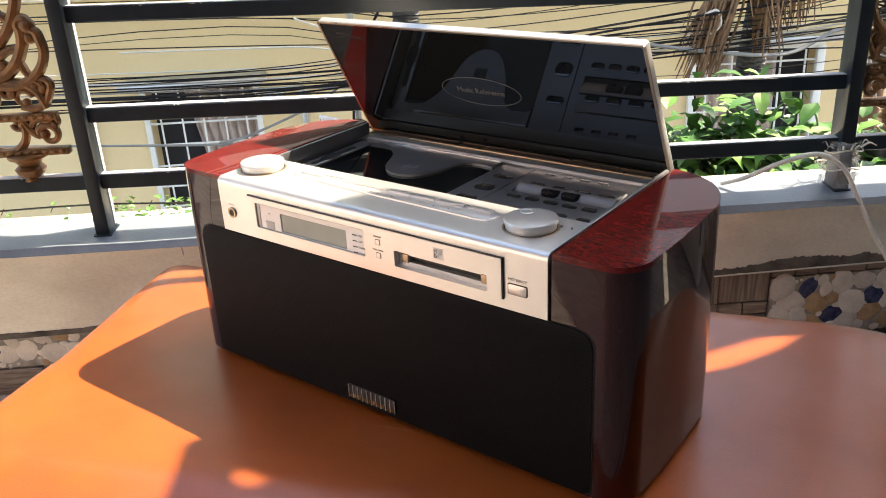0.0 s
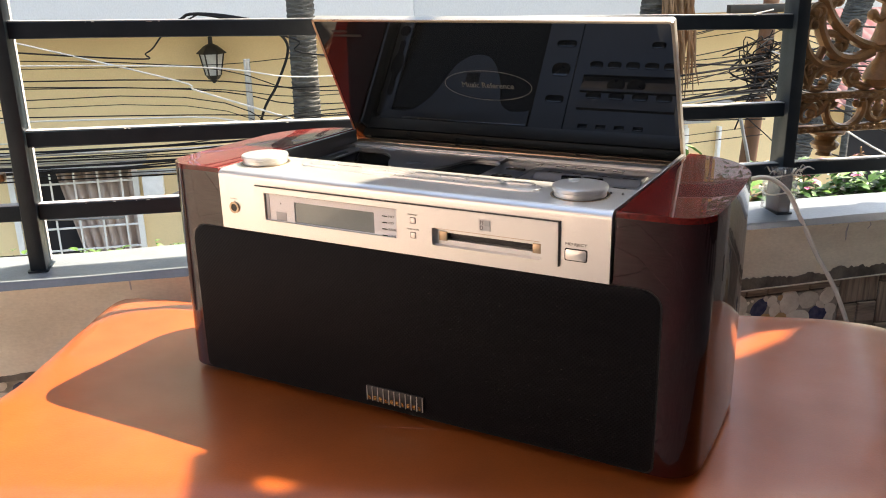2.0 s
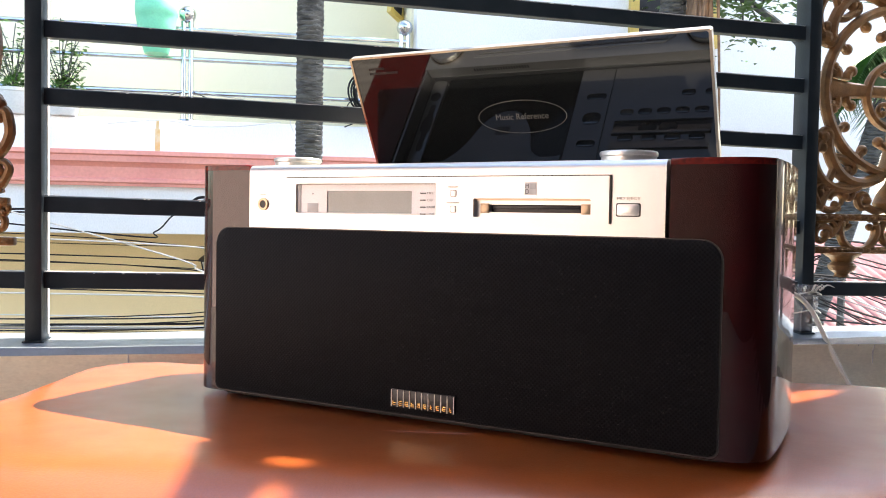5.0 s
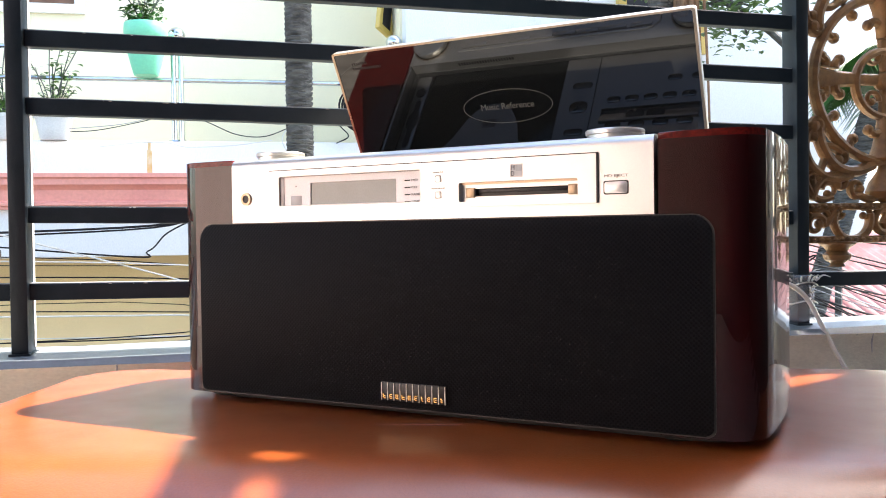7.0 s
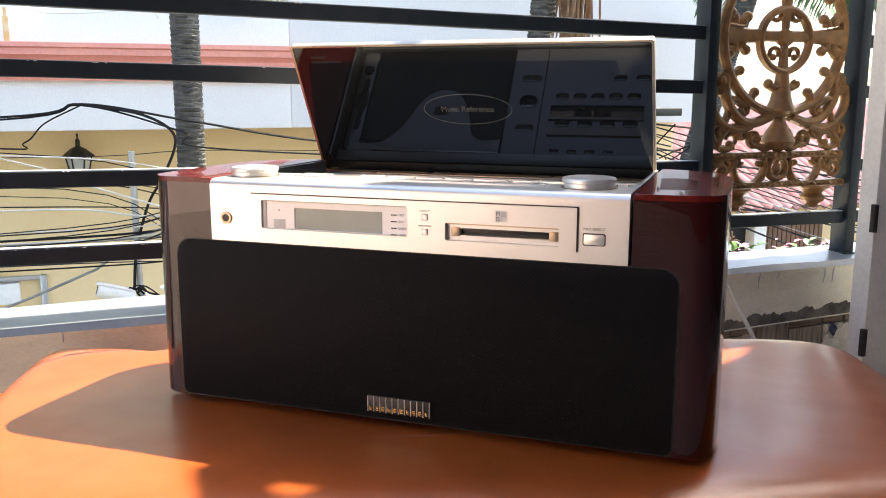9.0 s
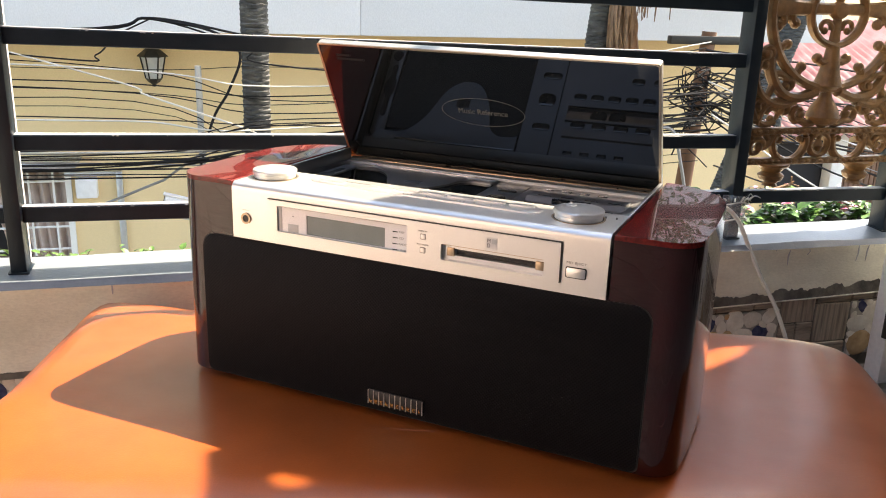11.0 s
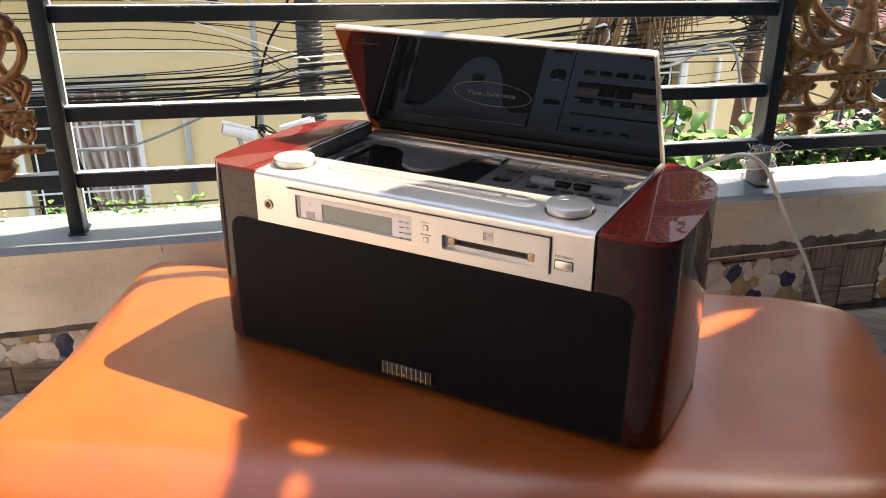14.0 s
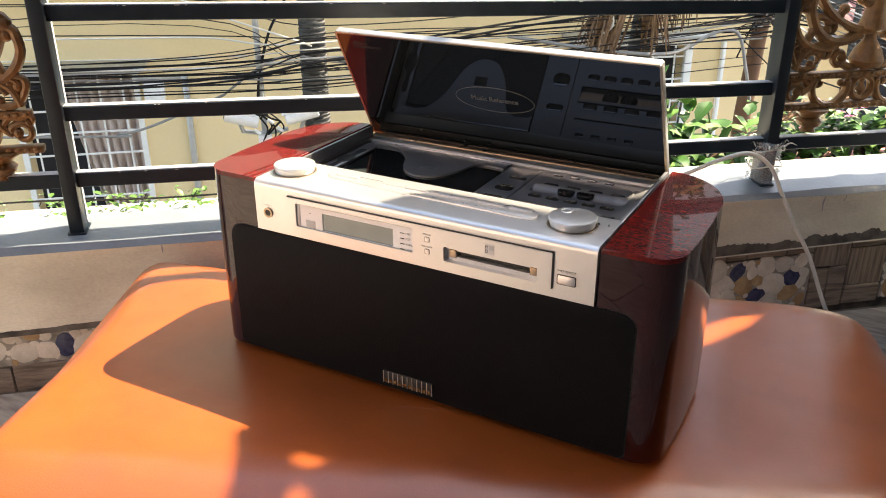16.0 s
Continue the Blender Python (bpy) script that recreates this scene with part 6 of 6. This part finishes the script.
part("bolt", tube([(DR + 0.03, DN - 0.026, 0.745), (DR + 0.03, DN - 0.026, 0.80)], 0.006, 8), LANTERN_METAL, door, "dark sliding bolt", m=STREET)
part("bolt_handle", tube([(DR + 0.005, DN - 0.034, 0.785), (DR + 0.04, DN - 0.034, 0.785)], 0.005, 8), LANTERN_METAL, door, m=STREET)
for z in (0.748, 0.775):
    part("bolt_strap", box(DR + 0.018, DR + 0.042, DN - 0.030, DN - 0.018, z - 0.006, z + 0.006, 0.001), LANTERN_METAL, door, m=STREET)

# ---- clear hose over the ledge, film round the post ----
pts = [(0.515, 0.56, 0.5855), (0.545, 0.535, 0.603), (0.585, 0.508, 0.632), (0.63, 0.495, 0.645), (0.668, 0.492, 0.622), (0.695, 0.489, 0.575), (0.722, 0.480, 0.52), (0.755, 0.468, 0.46), (0.797, 0.452, 0.360), (0.81, 0.42, 0.3455), (0.74, 0.34, 0.3445)]
solid("clear_hose", tube(spline(pts, 8), 0.0036, 10), CLEAR_TUBE, "milky clear plastic hose hanging over the ledge", "hose", m=STREET)
bm = bmesh.new()
rows = []
for i in range(15):
    z = 0.584 + 0.005 * i
    rows.append([bm.verts.new((POSTS["d"] + (0.0225 + 0.012 * noise.noise(Vector((j * 0.9, i * 0.8, 5))) + 0.002 * max(0, (i - 11) / 3)) * math.cos(2 * math.pi * j / 30),
                               0.539 + (0.0285 + 0.012 * noise.noise(Vector((j * 0.9, i * 0.8, 9))) + 0.002 * max(0, (i - 11) / 3)) * math.sin(2 * math.pi * j / 30), z)) for j in range(30)])
for u, v in zip(rows, rows[1:]):
    for j in range(30):
        bm.faces.new((u[j], u[(j + 1) % 30], v[(j + 1) % 30], v[j]))
film = solid("plastic_wrap", bm, PLASTIC_FILM, "crumpled clear plastic film tied round the railing post", "plastic film", m=STREET)
film.visible_shadow = False
for z in (0.612, 0.640):
    pts = [(POSTS["d"] + 0.030 * math.cos(a), 0.539 + 0.030 * math.sin(a), z + 0.003 * math.sin(3 * a)) for a in [2 * math.pi * i / 24 for i in range(25)]]
    part("tie", tube(pts, 0.0012, 5), CABLE_WHITE, film, m=STREET)

for i in range(16):     # frayed ends of the film above the tie
    a = 2 * math.pi * i / 16 + random.uniform(-0.2, 0.2)
    c = Vector((POSTS["d"] + 0.026 * math.cos(a), 0.539 + 0.030 * math.sin(a), 0.644))
    d = Vector((math.cos(a), math.sin(a) * 0.8, random.uniform(-0.2, 0.9))) * random.uniform(0.010, 0.026)
    part("frayed_end", tube(spline([c, c + d * 0.5 + Vector((0, 0, 0.006)), c + d], 3), [0.0016, 0.0015, 0.0014, 0.0012, 0.001, 0.0007, 0.0004], 4, flat=0.3), CLEAR_TUBE, film, m=STREET)

# ---- tiles on the parapet's inner face ----
def tile_mesh(w, h, d=0.006):
    bm = box(-w / 2, w / 2, -d, 0, -h / 2, h / 2, 0.0012, 1)
    bm.transform(STREET)
    return finish(bm)


TILE_N = FACE_N + 0.011
meshes = {}


def wall_tile(r0, r1, z0, z1, mat, name="tile"):
    key2 = (round(r1 - r0, 3), round(z1 - z0, 3), mat.name)
    if key2 not in meshes:
        meshes[key2] = tile_mesh(r1 - r0 - 0.002, z1 - z0 - 0.002)
        meshes[key2].materials.append(mat)
    ob = new(name, meshes[key2])
    ob.parent = parapet
    ob.location = SKEW @ Vector(((r0 + r1) / 2, TILE_N, (z0 + z1) / 2))


ROUND = []
for i in range(3):
    bm = ball((0, 0, 0), 1.0, None, 14)
    for v in bm.verts:
        q = 1 + 0.18 * noise.noise(v.co * 1.1 + Vector((i * 7, 0, 0)))
        v.co = Vector((v.co.x * q, v.co.y * 0.12, v.co.z * q))
    ROUND.append(finish(bm))
PEBBLE_SETS = {mat.name: [] for mat in (PEBBLE, PEBBLE_BLUE, PEBBLE_TAN)}
for mat in (PEBBLE, PEBBLE_BLUE, PEBBLE_TAN):
    for me in ROUND:
        c = me.copy()
        c.materials.append(mat)
        PEBBLE_SETS[mat.name].append(c)


def pebble_panel(r0, r1, z0, z1, known=()):
    """A printed pebble tile: large smooth stones lying close together, a few of them blue or tan."""
    part("pebble_bed", box(r0 + 0.001, r1 - 0.001, TILE_N - 0.006, TILE_N - 0.001, z0 + 0.001, z1 - 0.001), PEBBLE_BED, parapet, m=SKEW)
    placed = [(x, z, max(a, b) * 0.9, a, b, turn, mat) for x, z, a, b, turn, mat in known]
    for tries in range(2600):
        size = random.uniform(0.019, 0.026) if tries < 700 else random.uniform(0.010, 0.016) if tries < 1700 else random.uniform(0.005, 0.009)
        x, z = random.uniform(r0 + size * 0.9, r1 - size * 0.9), random.uniform(z0 + size * 0.75, z1 - size * 0.75)
        if all((x - q[0]) ** 2 + (z - q[1]) ** 2 > (0.70 * (size + q[2])) ** 2 for q in placed):
            mat = PEBBLE_TAN if random.random() < 0.10 else PEBBLE
            placed.append((x, z, size, size * random.uniform(0.95, 1.25), size * random.uniform(0.75, 0.95), random.uniform(0, 180), mat))
    for n, (x, z, size, a, b, turn, mat) in enumerate(placed):
        ob = new("pebble", random.choice(PEBBLE_SETS[mat.name]))
        ob.parent = parapet
        ob.matrix_basis = Matrix.Translation(SKEW @ Vector((x, TILE_N - 0.0052 - 0.0004 * (n % 4), z))) @ STREET @ pose(0, 0, 0, 0, turn, 0) @ Matrix.Diagonal((a, (a + b) * 0.4, b, 1))


wall_backing = part("tile_backing", box(-3.2, 2.6, TILE_N - 0.002, TILE_N + 0.004, FLOOR_Z - 0.03, TILE_Z), GRIME, parapet, "dark mortar behind the tiles", m=SKEW)
bm = bmesh.new()
rows = []
for i in range(160):
    x = 0.25 + 1.1 * i / 159
    w = 0.0007 + 0.0007 * abs(noise.noise(Vector((x * 60, 2, 7))))
    rows.append([bm.verts.new((x, n, z)) for n, z in ((FACE_N + 0.004, TILE_Z - 0.0010), (FACE_N - 0.0042, TILE_Z - 0.0010 - w * 0.5), (FACE_N - 0.0042, TILE_Z + w), (FACE_N + 0.004, TILE_Z + w))])
for u, v in zip(rows, rows[1:]):
    for j in range(3):
        bm.faces.new((u[j], v[j], v[j + 1], u[j + 1]))
part("grout_edge", bm, PLASTER, parapet, "pale line of grout along the tiles", m=SKEW)
T = TILE_Z
pebble_panel(-0.86, -0.40, T - 0.056, T - 0.001, ((-0.4606, T - 0.0290, 0.0175, 0.0235, 10, PEBBLE_BLUE), (-0.5053, T - 0.0075, 0.015, 0.009, 5, PEBBLE_TAN), (-0.5186, T - 0.035, 0.024, 0.017, -15, PEBBLE), (-0.62, T - 0.020, 0.022, 0.014, 25, PEBBLE_BLUE)))
pebble_panel(0.579, 0.780, T - 0.122, T - 0.0175, ((0.6388, T - 0.0385, 0.0145, 0.0235, 28, PEBBLE_BLUE), (0.7447, T - 0.0610, 0.0185, 0.0165, 0, PEBBLE_BLUE), (0.6802, T - 0.0880, 0.0190, 0.0150, -20, PEBBLE_BLUE), (0.6789, T - 0.0585, 0.013, 0.010, 30, PEBBLE_TAN), (0.7658, T - 0.1050, 0.0125, 0.018, 15, PEBBLE_TAN)))
pebble_panel(0.925, 1.12, T - 0.122, T - 0.0175, ((0.95, T - 0.030, 0.011, 0.017, -25, PEBBLE_BLUE), (1.05, T - 0.07, 0.018, 0.014, 20, PEBBLE_BLUE)))
pebble_panel(0.16, 0.345, T - 0.122, T - 0.0175, ((0.22, T - 0.05, 0.018, 0.015, 20, PEBBLE_BLUE),))
for x in (0.1600, 0.2067, 0.2533, 0.3000, 0.5790, 0.6160, 0.6523, 0.7263, 0.8520, 0.9250, 0.9720, 1.0460):
    w = {0.6523: 0.074, 0.7263: 0.054, 0.8520: 0.072, 0.9720: 0.074, 1.0460: 0.074}.get(x, 0.037 if 0.57 < x < 0.65 else 0.046)
    wall_tile(x, x + w, T - 0.0165, T - 0.001, PLANK_TILE)
for a, b in ((-0.40, -0.32), (0.345, 0.422), (0.423, 0.500), (0.501, 0.578)):
    wall_tile(a, b, T - 0.054, T - 0.001, PLANK_UPRIGHT)
    for h in (a, (a + b) / 2):
        wall_tile(h, h + (b - a) / 2, T - 0.076, T - 0.0545, PLANK_TILE)
    wall_tile(a, b, FLOOR_Z, T - 0.0765, PLANK_TILE)
wall_tile(0.781, 0.851, T - 0.048, T - 0.001, PLANK_UPRIGHT)
for h in (0.781, 0.816):
    wall_tile(h, h + 0.035, FLOOR_Z, T - 0.0485, PLANK_TILE)
wall_tile(0.852, 0.924, T - 0.090, T - 0.017, PLANK_UPRIGHT)
wall_tile(0.852, 0.924, FLOOR_Z, T - 0.0905, PLANK_TILE)
for a in (1.121, 1.20):
    wall_tile(a, a + 0.078, FLOOR_Z, T - 0.001, PLANK_UPRIGHT)
x = -0.9235
while x < -0.40:
    wall_tile(x, x + 0.19, T - 0.124, T - 0.0565, PLANK_TILE)
    x += 0.19

# ---- plank-look floor tiles ----
plank = box(-0.299, 0.299, -0.0745, 0.0745, -0.008, 0.0, 0.001, 1)
plank.transform(STREET)
plank = finish(plank)
plank.materials.append(PLANK_FLOOR)
for j in range(21):
    for i in range(8):
        ob = new("floor_tile", plank)
        ob.parent = floor
        ob.location = street(-2.89 + 0.6 * i - (0.3 if j % 2 else 0) * (1 if i else 0), FACE_N - 0.08 - 0.15 * j, FLOOR_Z - 0.0002 * (i == 0))
